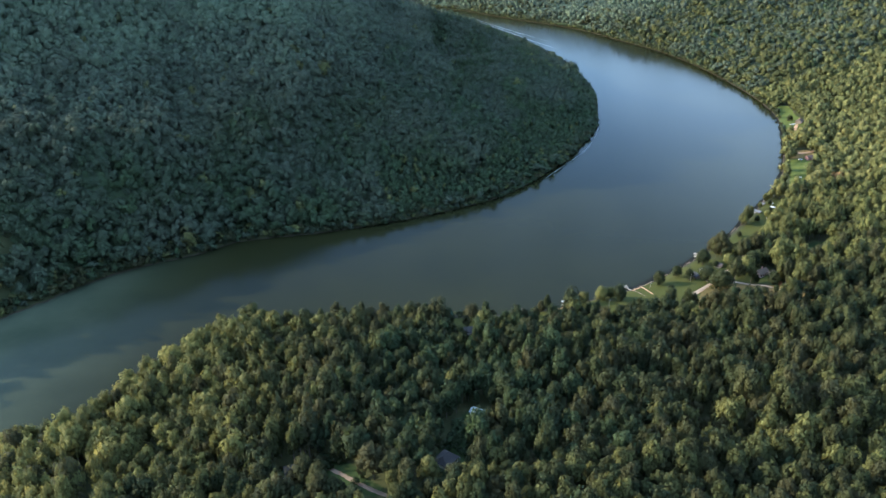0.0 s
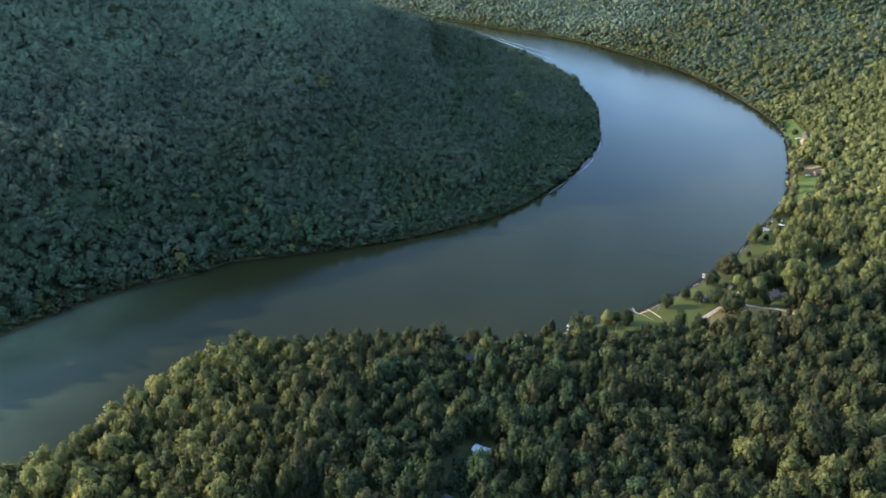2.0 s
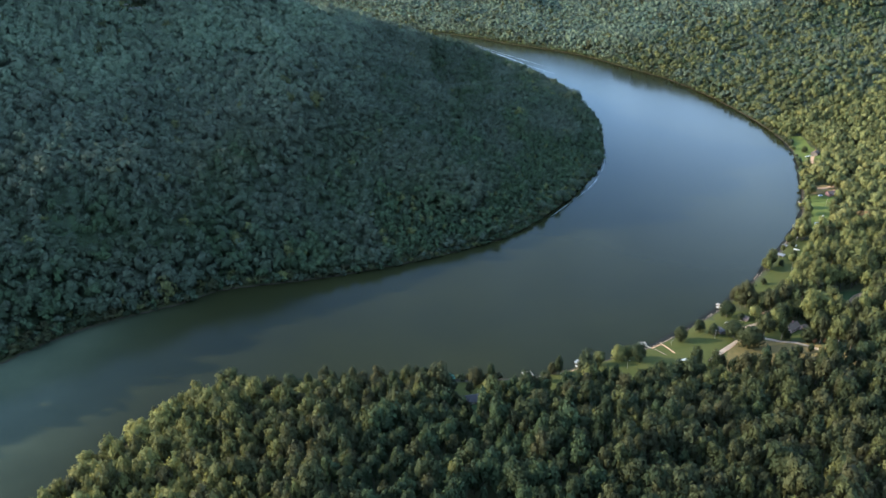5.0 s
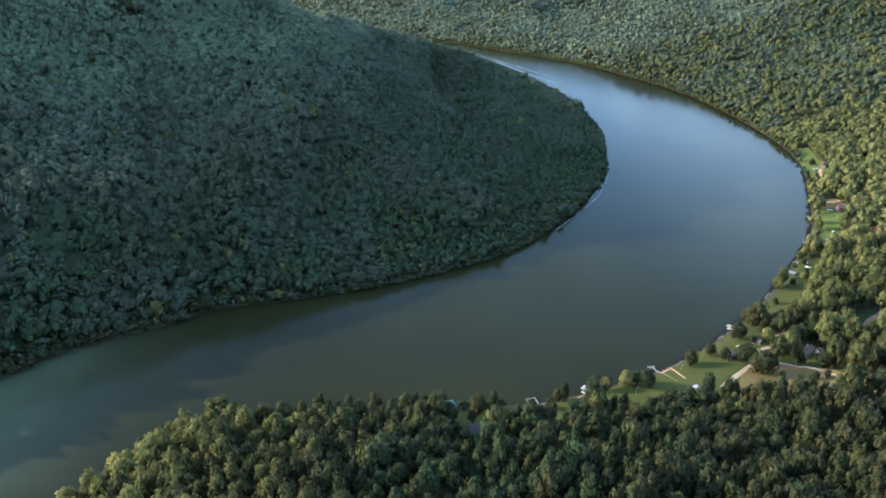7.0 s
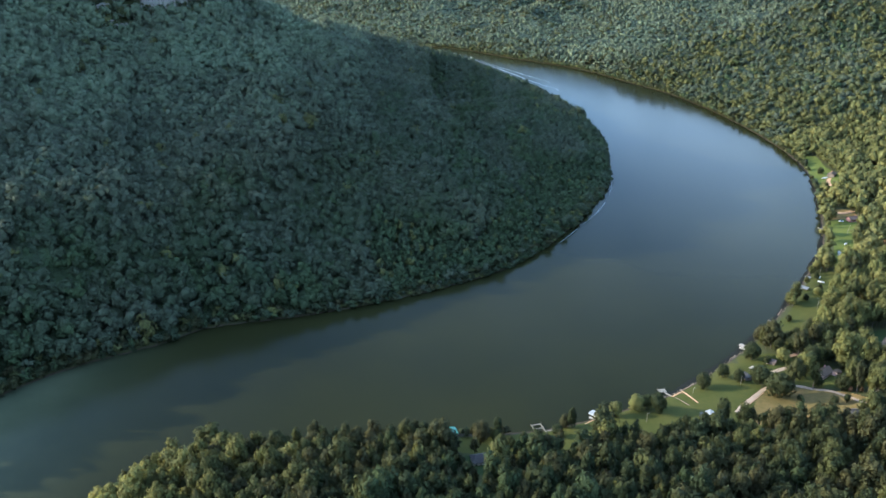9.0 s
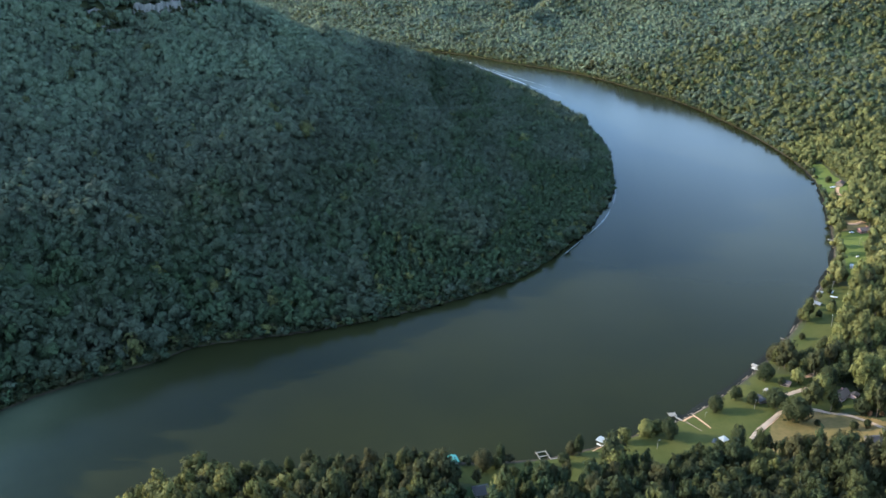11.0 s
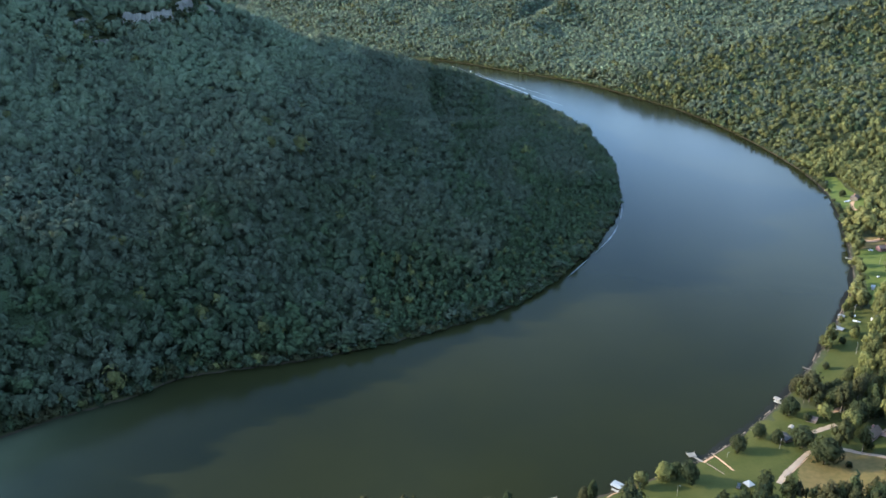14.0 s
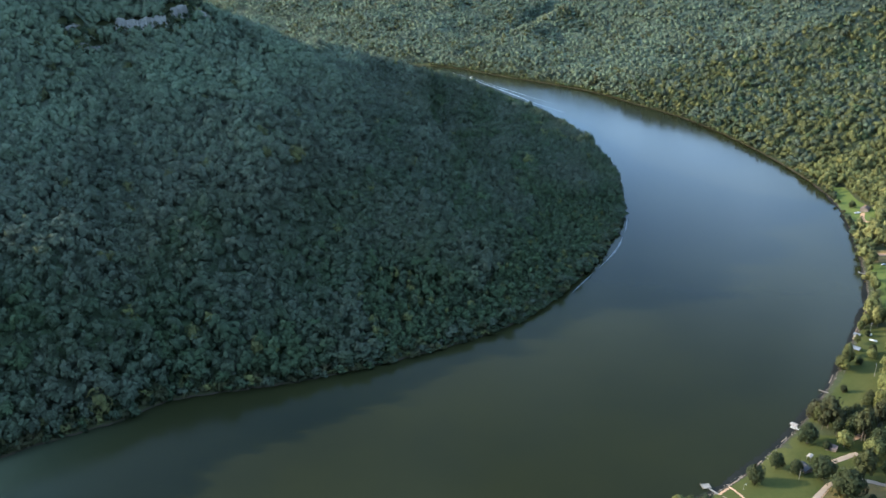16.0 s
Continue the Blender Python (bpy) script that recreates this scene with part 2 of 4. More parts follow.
def relief(x, y):
    """Height of the land over the water (negative: river bed), and the distances inland from both shores."""
    dl, _ = near_line(x, y, LEFT_LINE)
    dr, _ = near_line(x, y, RIGHT_LINE)
    dl = np.where(inside(x, y, LEFT_LAND), dl, -dl)
    dr = np.where(inside(x, y, RIGHT_LAND), dr, -dr)
    d, top = near_line(x, y, np.array(LEFT_RIDGE, float))
    left = top * np.exp(-(np.maximum(d - 15, 0) / 330) ** 1.05)
    # the last term is an unseen knoll added to shade the hill's face
    left = left * (1 + 0.045 * waves(x, y, 170, 3)) + 20 * np.exp(-((x + 520) ** 2 + (y - 748) ** 2) / 75 ** 2)
    ramp_left = 0.4 + dl * (0.25 + 0.45 * np.maximum(smooth(-x, 100, 220), 0.55 * smooth(y, 1380, 1560)))
    left = -np.log(np.exp(-left / 9) + np.exp(-np.clip(ramp_left, 0, 900) / 9)) * 9
    left = np.maximum(left, 0) + np.minimum(dl, 5) * 0.3
    slope = 0.20 + 0.17 * smooth(y, 560, 1050)
    strip = 22 + 33 * smooth(x, 70, 130) * (1 - smooth(y, 1100, 1250))
    rise = np.maximum(dr - strip, 0) * slope
    right = 360 * (1 - np.exp(-rise / 360)) * (1 + 0.10 * waves(x, y, 420, 5) * smooth(y, 600, 900) + 0.05 * waves(x, y, 130, 8))
    for line, w, cut in ((RIGHT_RIDGE, 230, 0.35 + 0.45 * smooth(y, 1740, 1900)), (FAR_RIDGE, 260, 0.45)):
        d, top = near_line(x, y, np.array(line, float))
        right = np.maximum(right * (1 - cut * np.exp(-(d / 420) ** 2) * smooth(dr, 30, 200)), top * np.exp(-d / w) * smooth(dr, 0, 60))
    d, _ = near_line(x, y, np.array(RAVINE, float))
    right = right - 24 * np.exp(-(d / 30) ** 2) * smooth(dr, 20, 90)
    right = right + 10 * waves(x, y, 240, 9) * smooth(dr, 60, 260) * smooth(y, 1150, 1450)
    right = right + np.minimum(dr, 5) * 0.3 + np.clip(dr - 5, 0, 25) * 0.11
    z = np.where(dl > 0, left, np.where(dr > 0, right, np.maximum(np.maximum(dl, dr) * 0.12, -4)))
    return z, dl, dr


def axis(*spans):
    out = [spans[0][0]]
    for a, b, step in spans:
        n = max(1, round((b - a) / step))
        out += [a + (b - a) * (k + 1) / n for k in range(n)]
    return np.array(out)


GX = axis((-4000, -1200, 140), (-1200, -450, 30), (-450, -300, 10), (-300, 500, 5), (500, 1000, 14), (1000, 1700, 40), (1700, 3600, 120))
GY = axis((-1400, -200, 100), (-200, 200, 25), (200, 440, 10), (440, 720, 5), (720, 1100, 7), (1100, 1800, 16), (1800, 2200, 22), (2200, 2900, 16), (2900, 3400, 35), (3400, 5000, 120))
GXX, GYY = np.meshgrid(GX, GY)
GZ, GDL, GDR = relief(GXX, GYY)


def lookup(grid, x, y):
    i = np.clip(np.searchsorted(GX, x) - 1, 0, len(GX) - 2)
    j = np.clip(np.searchsorted(GY, y) - 1, 0, len(GY) - 2)
    u, v = (x - GX[i]) / (GX[i + 1] - GX[i]), (y - GY[j]) / (GY[j + 1] - GY[j])
    return (grid[j, i] * (1 - u) + grid[j, i + 1] * u) * (1 - v) + (grid[j + 1, i] * (1 - u) + grid[j + 1, i + 1] * u) * v


def height(x, y):
    """The ground's height at one place."""
    return float(lookup(GZ, np.array([float(x)]), np.array([float(y)]))[0])


def quick_mesh(name, verts, faces, mat, flat=True):
    """A mesh of triangles or quads from arrays."""
    me = bpy.data.meshes.new(name)
    k = faces.shape[1]
    me.vertices.add(len(verts))
    me.vertices.foreach_set("co", np.ascontiguousarray(verts, np.float32).ravel())
    me.loops.add(faces.size)
    me.loops.foreach_set("vertex_index", np.ascontiguousarray(faces, np.int32).ravel())
    me.polygons.add(len(faces))
    me.polygons.foreach_set("loop_start", np.arange(0, faces.size, k, dtype=np.int32))
    me.polygons.foreach_set("use_smooth", np.full(len(faces), not flat))
    me.update(calc_edges=True)
    me.materials.append(mat)
    return me


def grid_faces(rows, cols):
    a = (np.arange(rows - 1)[:, None] * cols + np.arange(cols - 1)[None]).ravel()
    return np.stack((a, a + 1, a + cols + 1, a + cols), 1)


ground = new("ground", quick_mesh("ground", np.stack((GXX.ravel(), GYY.ravel(), GZ.ravel()), 1), grid_faces(*GXX.shape), EARTH, False))
tagged(ground, "wooded valley floor and slopes of dark earth", "ground", kind="structure")

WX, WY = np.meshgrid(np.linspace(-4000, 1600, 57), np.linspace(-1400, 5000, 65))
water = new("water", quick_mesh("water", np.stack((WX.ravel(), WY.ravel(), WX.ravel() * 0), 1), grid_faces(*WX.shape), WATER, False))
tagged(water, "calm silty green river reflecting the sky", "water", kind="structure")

# ---- foam and wakes on the water ----
def ripple(label, points, width, mat):
    p = curve_points(points, 10)
    t = np.gradient(p, axis=0)
    t /= np.linalg.norm(t, axis=1)[:, None]
    rr = np.random.RandomState(len(points))
    half = width * np.sin(np.linspace(0.05, 3.09, len(p)))[:, None] * rr.uniform(0.35, 1.0, (len(p), 1))
    n = np.stack((-t[:, 1], t[:, 0]), 1)
    rows = [np.column_stack((p + n * half * k, np.full(len(p), h))) for k, h in ((-1, 0.01), (0, 0.14), (1, 0.01))]
    ob = new("wake", quick_mesh("wake", np.stack(rows, 1).reshape(-1, 3), grid_faces(len(p), 3), mat, False))
    return tagged(ob, label, "wake", kind="structure")


FOAM = surface("broken_water", (0.05, 0.06, 0.06), (0.17, 0.19, 0.195), 0.5, rough=0.35, relief=0.5, depth=0.1)
ripple("pale wake of a motorboat on the far reach", [(52, 2082), (68, 2015), (103, 1914), (139, 1807), (171, 1706), (213, 1603)], 1.8, FOAM)
ripple("pale wake of a motorboat on the far reach", [(60, 2076), (84, 2000), (122, 1900), (165, 1795), (205, 1700)], 1.2, FOAM)
ripple("pale wake of a motorboat on the far reach", [(9, 2182), (22, 2150), (34, 2120)], 1.2, FOAM)
SHALLOWS = surface("shallow_riffle", (0.03, 0.032, 0.03), (0.12, 0.125, 0.12), 0.35, rough=0.5, relief=0.5, depth=0.1, coarse=0.08)
for bend in ([(97, 763), (112, 788), (124, 808)], [(131, 819), (150, 853), (163, 881), (171, 903)], [(176, 916), (186, 951), (193, 985)]):
    ripple("pale broken riffle over gravel along the shore", bend, 1.1, SHALLOWS)

# ---- clearings, in which no wood grows ----
LAWNS = {  # outline, grass
    "riverside": ([(68, 470), (70, 446), (100, 442), (131, 457), (155, 461), (180, 462), (193, 483), (190, 501), (196, 523), (182, 541), (161, 521), (135, 502), (110, 489), (88, 479)], 0),
    "drive": ([(172, 465), (180, 459), (203, 452), (228, 447), (252, 460), (246, 484), (224, 501), (197, 503), (187, 499), (179, 485)], 1),
    "yard": ([(188, 528), (196, 505), (222, 503), (250, 497), (264, 505), (256, 520), (240, 533), (222, 546), (202, 552), (190, 546)], 0),
    "dock": ([(-10, 458), (20, 459), (56, 465), (68, 470), (70, 446), (62, 434), (40, 430), (10, 437), (-10, 446)], 0),
    "bank": ([(210, 567), (223, 557), (237, 571), (260, 584), (280, 612), (304, 645), (324, 684), (308, 690), (288, 662), (263, 626), (243, 602)], 0),
    "garden": ([(222, 552), (236, 546), (246, 556), (252, 572), (262, 586), (246, 577), (234, 566)], 0),
    "field": ([(325, 690), (336, 686), (352, 708), (366, 736), (383, 772), (399, 797), (402, 817), (377, 815), (364, 782), (353, 752), (338, 718)], 4),
    "yard_far": ([(386, 822), (402, 817), (399, 797), (410, 804), (414, 843), (406, 852), (392, 850), (384, 836)], 2),
    "meadow": ([(418, 922), (428, 912), (442, 930), (462, 958), (466, 985), (466, 1010), (476, 1060), (462, 1068), (450, 1030), (437, 990), (426, 950)], 4),
    "cabin": ([(-6, 276), (-11, 268), (-8, 254), (5, 252), (9, 264), (9, 284), (22, 294), (22, 312), (8, 315), (1, 300)], 3),
    "house": ([(-84, 254), (-80, 270), (-64, 274), (-48, 268), (-40, 256), (-30, 246), (-34, 240), (-60, 250)], 3),
    "lodge": ([(2, 436), (2, 416), (18, 416), (18, 436)], 3),
    "road": ([(266, 548), (268, 558), (286, 572), (306, 574), (314, 560), (298, 548), (288, 530), (278, 532)], 3),
}


CLIFFS = [  # line along the foot, height
    ([(-368, 1014), (-355, 1013), (-341, 1016), (-328, 1024), (-317, 1031)], 12), ([(-312, 1044), (-308, 1052), (-304, 1061)], 12),
    ([(-300, 1078), (-295, 1088), (-289, 1099)], 9), ([(-384, 960), (-377, 968), (-371, 977)], 7), ([(-402, 972), (-398, 984), (-396, 992)], 6)]


def blocked(x, y):
    out = np.zeros(x.shape, bool)
    for polygon, _ in LAWNS.values():
        out |= inside(x, y, np.array(polygon, float))
    for cx, cy, size in ((199.5, 560, 8), (205, 556, 6), (192, 551, 7), (186, 545, 6), (191, 541, 8), (17, 303, 9), (9, 299, 10), (3, 303, 6), (18, 296, 8), (8, 289, 8), (2, 292, 8), (6, 283, 7), (-45, 247, 9), (-37, 239, 8), (-30, 232, 7), (-4, 254, 9), (0, 247, 7), (288, 655, 9), (297, 676, 8), (-4.5, 453, 7), (-5, 445, 6), (8, 417, 9), (6, 408, 7)):
        out |= np.hypot(x - cx, y - cy) < size
    for line, high in CLIFFS:
        d, _ = near_line(x, y + high * 0.85, np.array(line, float))
        out |= d < high * 0.95 + 3
    return out


# ---- woods ----
phi = (1 + 5 ** 0.5) / 2
ICO_V = np.array([(-1, phi, 0), (1, phi, 0), (-1, -phi, 0), (1, -phi, 0), (0, -1, phi), (0, 1, phi), (0, -1, -phi), (0, 1, -phi),
                  (phi, 0, -1), (phi, 0, 1), (-phi, 0, -1), (-phi, 0, 1)]) / math.hypot(1, phi)
ICO_F = np.array([(i, j, k) for i in range(12) for j in range(i + 1, 12) for k in range(j + 1, 12)
                  if max(np.linalg.norm(ICO_V[i] - ICO_V[j]), np.linalg.norm(ICO_V[j] - ICO_V[k]), np.linalg.norm(ICO_V[i] - ICO_V[k])) < 1.1])
for f in ICO_F:
    if np.cross(ICO_V[f[1]] - ICO_V[f[0]], ICO_V[f[2]] - ICO_V[f[0]]) @ ICO_V[f[0]] < 0:
        f[1], f[2] = f[2], f[1]


def turned(r):
    q = r.normal(size=4)
    w, x, y, z = q / np.linalg.norm(q)
    return np.array([(1 - 2 * (y * y + z * z), 2 * (x * y - z * w), 2 * (x * z + y * w)),
                     (2 * (x * y + z * w), 1 - 2 * (x * x + z * z), 2 * (y * z - x * w)),
                     (2 * (x * z - y * w), 2 * (y * z + x * w), 1 - 2 * (x * x + y * y))])


OCTA_V = np.array([(1, 0, 0), (-1, 0, 0), (0, 1, 0), (0, -1, 0), (0, 0, 1), (0, 0, -1)], float)
OCTA_F = np.array([(0, 2, 4), (2, 1, 4), (1, 3, 4), (3, 0, 4), (2, 0, 5), (1, 2, 5), (3, 1, 5), (0, 3, 5)])


def crown_shape(seed, lobes, cards, size, pointed=0.0, reach=0.27, fill=0.46):
    """A crown, 1 high over its base and 1 across: lobes of foliage, each a dark core under overlapping sprays of leaves, with gaps."""
    r = np.random.RandomState(seed)
    if lobes == 1:
        centres, radii = np.array([(0, 0, 0.5)]), np.array([0.42])
    else:
        u = (np.arange(lobes) + 0.5) / lobes
        zz, ang = 1 - 1.7 * u, np.arange(lobes) * 2.39996 + r.uniform(0, 6)
        rad = np.sqrt(np.maximum(1 - zz * zz, 0)) * (1 - pointed * np.maximum(zz, 0))
        wob = r.uniform(0.7, 1.2, lobes)
        centres = np.stack((rad * np.cos(ang) * reach * wob, rad * np.sin(ang) * reach * wob, 0.5 + zz * reach * 1.04 * r.uniform(0.8, 1.2, lobes)), 1)
        radii = r.uniform(0.8, 1.2, lobes) * fill / lobes ** 0.36
    vs, fs, ns, n = [], [], [], 0
    for c, s in zip(centres, radii):
        ns.append(OCTA_V @ turned(r).T)
        vs.append(ns[-1] * (s * r.uniform(0.72, 0.98, (6, 1))) + c)
        fs.append(OCTA_F + n)
        n += 6
    for k in range(cards):
        i = k % lobes
        out = r.normal(size=3)
        out[2] = out[2] * 0.9 + 0.25
        out /= np.linalg.norm(out)
        p = centres[i] + out * radii[i] * r.uniform(0.86, 1.16)
        face = out + r.normal(0, 0.32, 3) + (0, 0, 0.15)
        face /= np.linalg.norm(face)
        a = np.cross(face, r.normal(size=3))
        a /= np.linalg.norm(a)
        b = np.cross(face, a)
        w = size * r.uniform(0.65, 1.35)
        vs.append(p + np.array([a * w, -0.5 * a * w + b * w * 0.9, -0.6 * a * w - b * w * r.uniform(0.6, 1.0)]) - face * w * 0.15)
        fs.append(np.array([(0, 1, 2)]) + n)
        soft = face * 0.45 + out * 0.45 + (p - (0, 0, 0.42)) * 0.7
        ns.append(np.tile(soft / np.linalg.norm(soft), (3, 1)))
        n += 3
    return np.vstack(vs), np.vstack(fs), np.vstack(ns)


TRUNK_V = np.array([(math.cos(a) * w, math.sin(a) * w, z) for z, w in ((-0.06, 1.0), (1.0, 0.5)) for a in (0, 2.09, 4.19)])
TRUNK_F = np.array([(0, 1, 4), (0, 4, 3), (1, 2, 5), (1, 5, 4), (2, 0, 3), (2, 3, 5)])


def spots(x0, x1, y0, y1, step, seed):
    """Places for trees: a grid shaken well."""
    r = np.random.RandomState(seed)
    x, y = np.meshgrid(np.arange(x0, x1, step), np.arange(y0, y1, step * 0.87))
    x = x + (np.arange(x.shape[0])[:, None] % 2) * step / 2
    x, y = (v.ravel() + r.uniform(-0.42, 0.42, v.size) * step for v in (x, y))
    return x, y, r


def spray_ways(me, ways):
    """Which way each spray of leaves bends, for its shading."""
    a = me.attributes.new("spray_way", "FLOAT_VECTOR", "POINT")
    a.data.foreach_set("vector", np.ascontiguousarray(ways, np.float32).ravel())


def woodland(name, label, shapes, x, y, tall, wide, r, trunks=True, shift=0.0, span=0.72, leaves=LEAVES):
    """One wood: crowns and trunks of all its trees in one mesh."""
    z = lookup(GZ, x, y)
    shift = shift(x, y) if callable(shift) else np.full(len(x), shift)
    pick, spin = r.randint(len(shapes), size=len(x)), r.uniform(0, 6.283, len(x))
    warm = 0.35 * smooth(-x, 35, 215) * (y < 480) * (shift > 0.2)  # yellower wood on the spur: leaf colour with warm sunlight put into the tint
    # bank behind the lawns and near right corner: sunlit yellow put into the tint
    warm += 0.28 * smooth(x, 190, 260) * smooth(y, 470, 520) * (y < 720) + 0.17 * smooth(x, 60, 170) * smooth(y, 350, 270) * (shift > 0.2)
    warm *= np.where(r.uniform(size=len(x)) < 0.3, r.uniform(0.2, 0.7, len(x)), r.uniform(0.85, 1.55, len(x)))  # one tree is yellower than its neighbour
    # darker hollow in mid wood: its shade put into the leaf tint
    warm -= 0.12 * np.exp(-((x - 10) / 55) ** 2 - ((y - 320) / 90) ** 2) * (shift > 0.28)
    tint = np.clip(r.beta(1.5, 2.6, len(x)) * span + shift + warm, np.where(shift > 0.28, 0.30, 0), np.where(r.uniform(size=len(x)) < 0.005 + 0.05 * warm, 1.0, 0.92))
    tint = np.where((r.uniform(size=len(x)) < 0.02) & (shift > 0.2), r.uniform(0.62, 0.76, len(x)), tint)
    verts, faces, tints, mats, ways, n = [], [], [], [], [], 0
    for k, (v, f, w) in enumerate(shapes):
        i = np.nonzero(pick == k)[0]
        c, s = np.cos(spin[i])[:, None], np.sin(spin[i])[:, None]
        px = (v[None, :, 0] * c - v[None, :, 1] * s) * wide[i, None] + x[i, None]
        py = (v[None, :, 0] * s + v[None, :, 1] * c) * wide[i, None] + y[i, None]
        pz = z[i, None] + tall[i, None] * (0.1 + 0.91 * v[None, :, 2])
        verts.append(np.stack((px, py, pz), 2).reshape(-1, 3))
        faces.append((f[None] + (n + np.arange(len(i)) * len(v))[:, None, None]).reshape(-1, 3))
        tints.append(np.repeat(tint[i], len(v)))
        mats.append(np.zeros(len(i) * len(f), np.int32))
        ways.append(np.stack((w[None, :, 0] * c - w[None, :, 1] * s, w[None, :, 0] * s + w[None, :, 1] * c, np.repeat(w[None, :, 2], len(i), 0)), 2).reshape(-1, 3))
        n += len(i) * len(v)
    if trunks:
        pts = TRUNK_V[None] * np.stack((tall * 0.016, tall * 0.016, tall * 0.6), 1)[:, None] + np.stack((x, y, z), 1)[:, None]
        verts.append(pts.reshape(-1, 3))
        faces.append((TRUNK_F[None] + (n + np.arange(len(x)) * 6)[:, None, None]).reshape(-1, 3))
        tints.append(np.repeat(tint, 6))
        mats.append(np.ones(len(x) * 6, np.int32))
        ways.append(np.zeros((len(x) * 6, 3)))
    me = quick_mesh(name, np.vstack(verts), np.vstack(faces), leaves)
    me.materials.append(BARK)
    me.polygons.foreach_set("material_index", np.concatenate(mats))
    a = me.attributes.new("tree_tint", "FLOAT", "POINT")
    a.data.foreach_set("value", np.concatenate(tints).astype(np.float32))
    spray_ways(me, np.vstack(ways))
    return tagged(new(name, me), label, "woodland", kind="stuff")


def grow(name, label, shapes, area, step, seed, keep, tall, wide, trunks=True, shift=0.0, bare=False, span=0.72, leaves=LEAVES, spread=0.22, roll=0.0):
    x, y, r = spots(*area, step, seed)
    z, dl, dr = (lookup(g, x, y) for g in (GZ, GDL, GDR))
    ok = keep(x, y, z, dl, dr) & (bare | ~blocked(x, y))
    x, y = x[ok], y[ok]
    low = np.where(dr[ok] > 0, 0.78 + 0.22 * smooth(dr[ok], 2, 40), 1 - 0.4 * (1 - smooth(dl[ok], 4, 45)) * smooth(x, -170, -60) * smooth(y, 1060, 940))
    low = low * (1 + roll * waves(x, y, 75, seed + 40) * smooth(np.maximum(dl, dr)[ok], 15, 60))  # taller stands and lower ones
    big = np.clip(r.normal(1, spread, len(x)), 0.45, 1.7)
    return woodland(name, label, shapes, x, y, low * big ** 0.8 * tall * r.uniform(0.84, 1.14, len(x)), big * wide * r.uniform(0.76, 1.16, len(x)), r, trunks, shift, span, leaves)


FULL = [crown_shape(20 + k, 6 + k % 4, 270, 0.072, 0.28 * (k % 4)) for k in range(12)]
HALF = [crown_shape(40 + k, 3, 42, 0.166, 0.3 * (k % 3)) for k in range(12)]
MID = [crown_shape(80 + k, 3, 24, 0.2, 0.3 * (k % 3)) for k in range(8)]
PLAIN = [crown_shape(90 + k, 2, 9, 0.26) for k in range(8)]
SOFT = [crown_shape(140 + k, 2 + k % 2, 52, 0.112, 0.3 * (k % 3), 0.22, 0.5) for k in range(12)]
YOUNG = [crown_shape(160 + k, 3, 30, 0.17, 0.85, 0.26, 0.5) for k in range(8)]
TUFT = [crown_shape(180 + k, 2, 15, 0.165, 0.3 * (k % 3), 0.22, 0.5) for k in range(12)]
THIN = [crown_shape(60 + k, 1, 6, 0.2) for k in range(12)]
FRONT_Y = 248  # the trees nearer than this stand singly


def seen(x, y, extra=20):
    return np.abs(x) < 0.545 * y + 58 + extra


def on_point(x, y, dl):
    """The low flat point inside the bend, with young trees."""
    return (dl > 4) & (dl < 62 + 26 * waves(x, y, 120, 35) + 30 * smooth(x, 20, 120)) & (x > -70 + 40 * waves(x, y, 90, 36)) & (y < 1000)


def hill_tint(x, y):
    """Oak wood in grey-green; the haze that pales it higher up is put into the tint."""
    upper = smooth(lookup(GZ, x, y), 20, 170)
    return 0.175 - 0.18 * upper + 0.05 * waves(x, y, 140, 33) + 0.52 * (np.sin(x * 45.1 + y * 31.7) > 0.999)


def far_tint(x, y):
    """Mixed wood with drifts of yellower trees on the nearer spur; haze behind it is put into a paler tint."""
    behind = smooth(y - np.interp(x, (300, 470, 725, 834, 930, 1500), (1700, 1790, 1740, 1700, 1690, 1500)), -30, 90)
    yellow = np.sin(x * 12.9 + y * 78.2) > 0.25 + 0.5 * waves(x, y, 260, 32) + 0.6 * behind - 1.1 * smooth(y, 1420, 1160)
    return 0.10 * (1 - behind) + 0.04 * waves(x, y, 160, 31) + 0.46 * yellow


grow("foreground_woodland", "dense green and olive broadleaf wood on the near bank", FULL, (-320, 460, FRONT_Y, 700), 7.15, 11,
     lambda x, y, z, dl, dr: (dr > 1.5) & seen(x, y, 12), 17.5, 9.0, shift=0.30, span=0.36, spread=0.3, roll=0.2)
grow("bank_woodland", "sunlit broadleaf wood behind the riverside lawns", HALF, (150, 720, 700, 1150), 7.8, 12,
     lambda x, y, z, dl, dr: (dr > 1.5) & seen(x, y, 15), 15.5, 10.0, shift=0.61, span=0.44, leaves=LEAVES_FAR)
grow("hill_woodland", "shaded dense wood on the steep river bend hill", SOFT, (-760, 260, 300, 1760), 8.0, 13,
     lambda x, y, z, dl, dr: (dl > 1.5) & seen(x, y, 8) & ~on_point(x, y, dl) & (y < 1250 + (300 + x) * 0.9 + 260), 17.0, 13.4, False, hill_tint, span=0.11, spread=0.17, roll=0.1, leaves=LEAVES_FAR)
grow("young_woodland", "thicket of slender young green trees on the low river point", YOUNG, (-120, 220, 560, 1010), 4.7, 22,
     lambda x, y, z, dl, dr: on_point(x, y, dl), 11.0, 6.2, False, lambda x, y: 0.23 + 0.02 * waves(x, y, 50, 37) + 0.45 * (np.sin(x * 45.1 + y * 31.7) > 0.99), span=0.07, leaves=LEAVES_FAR)
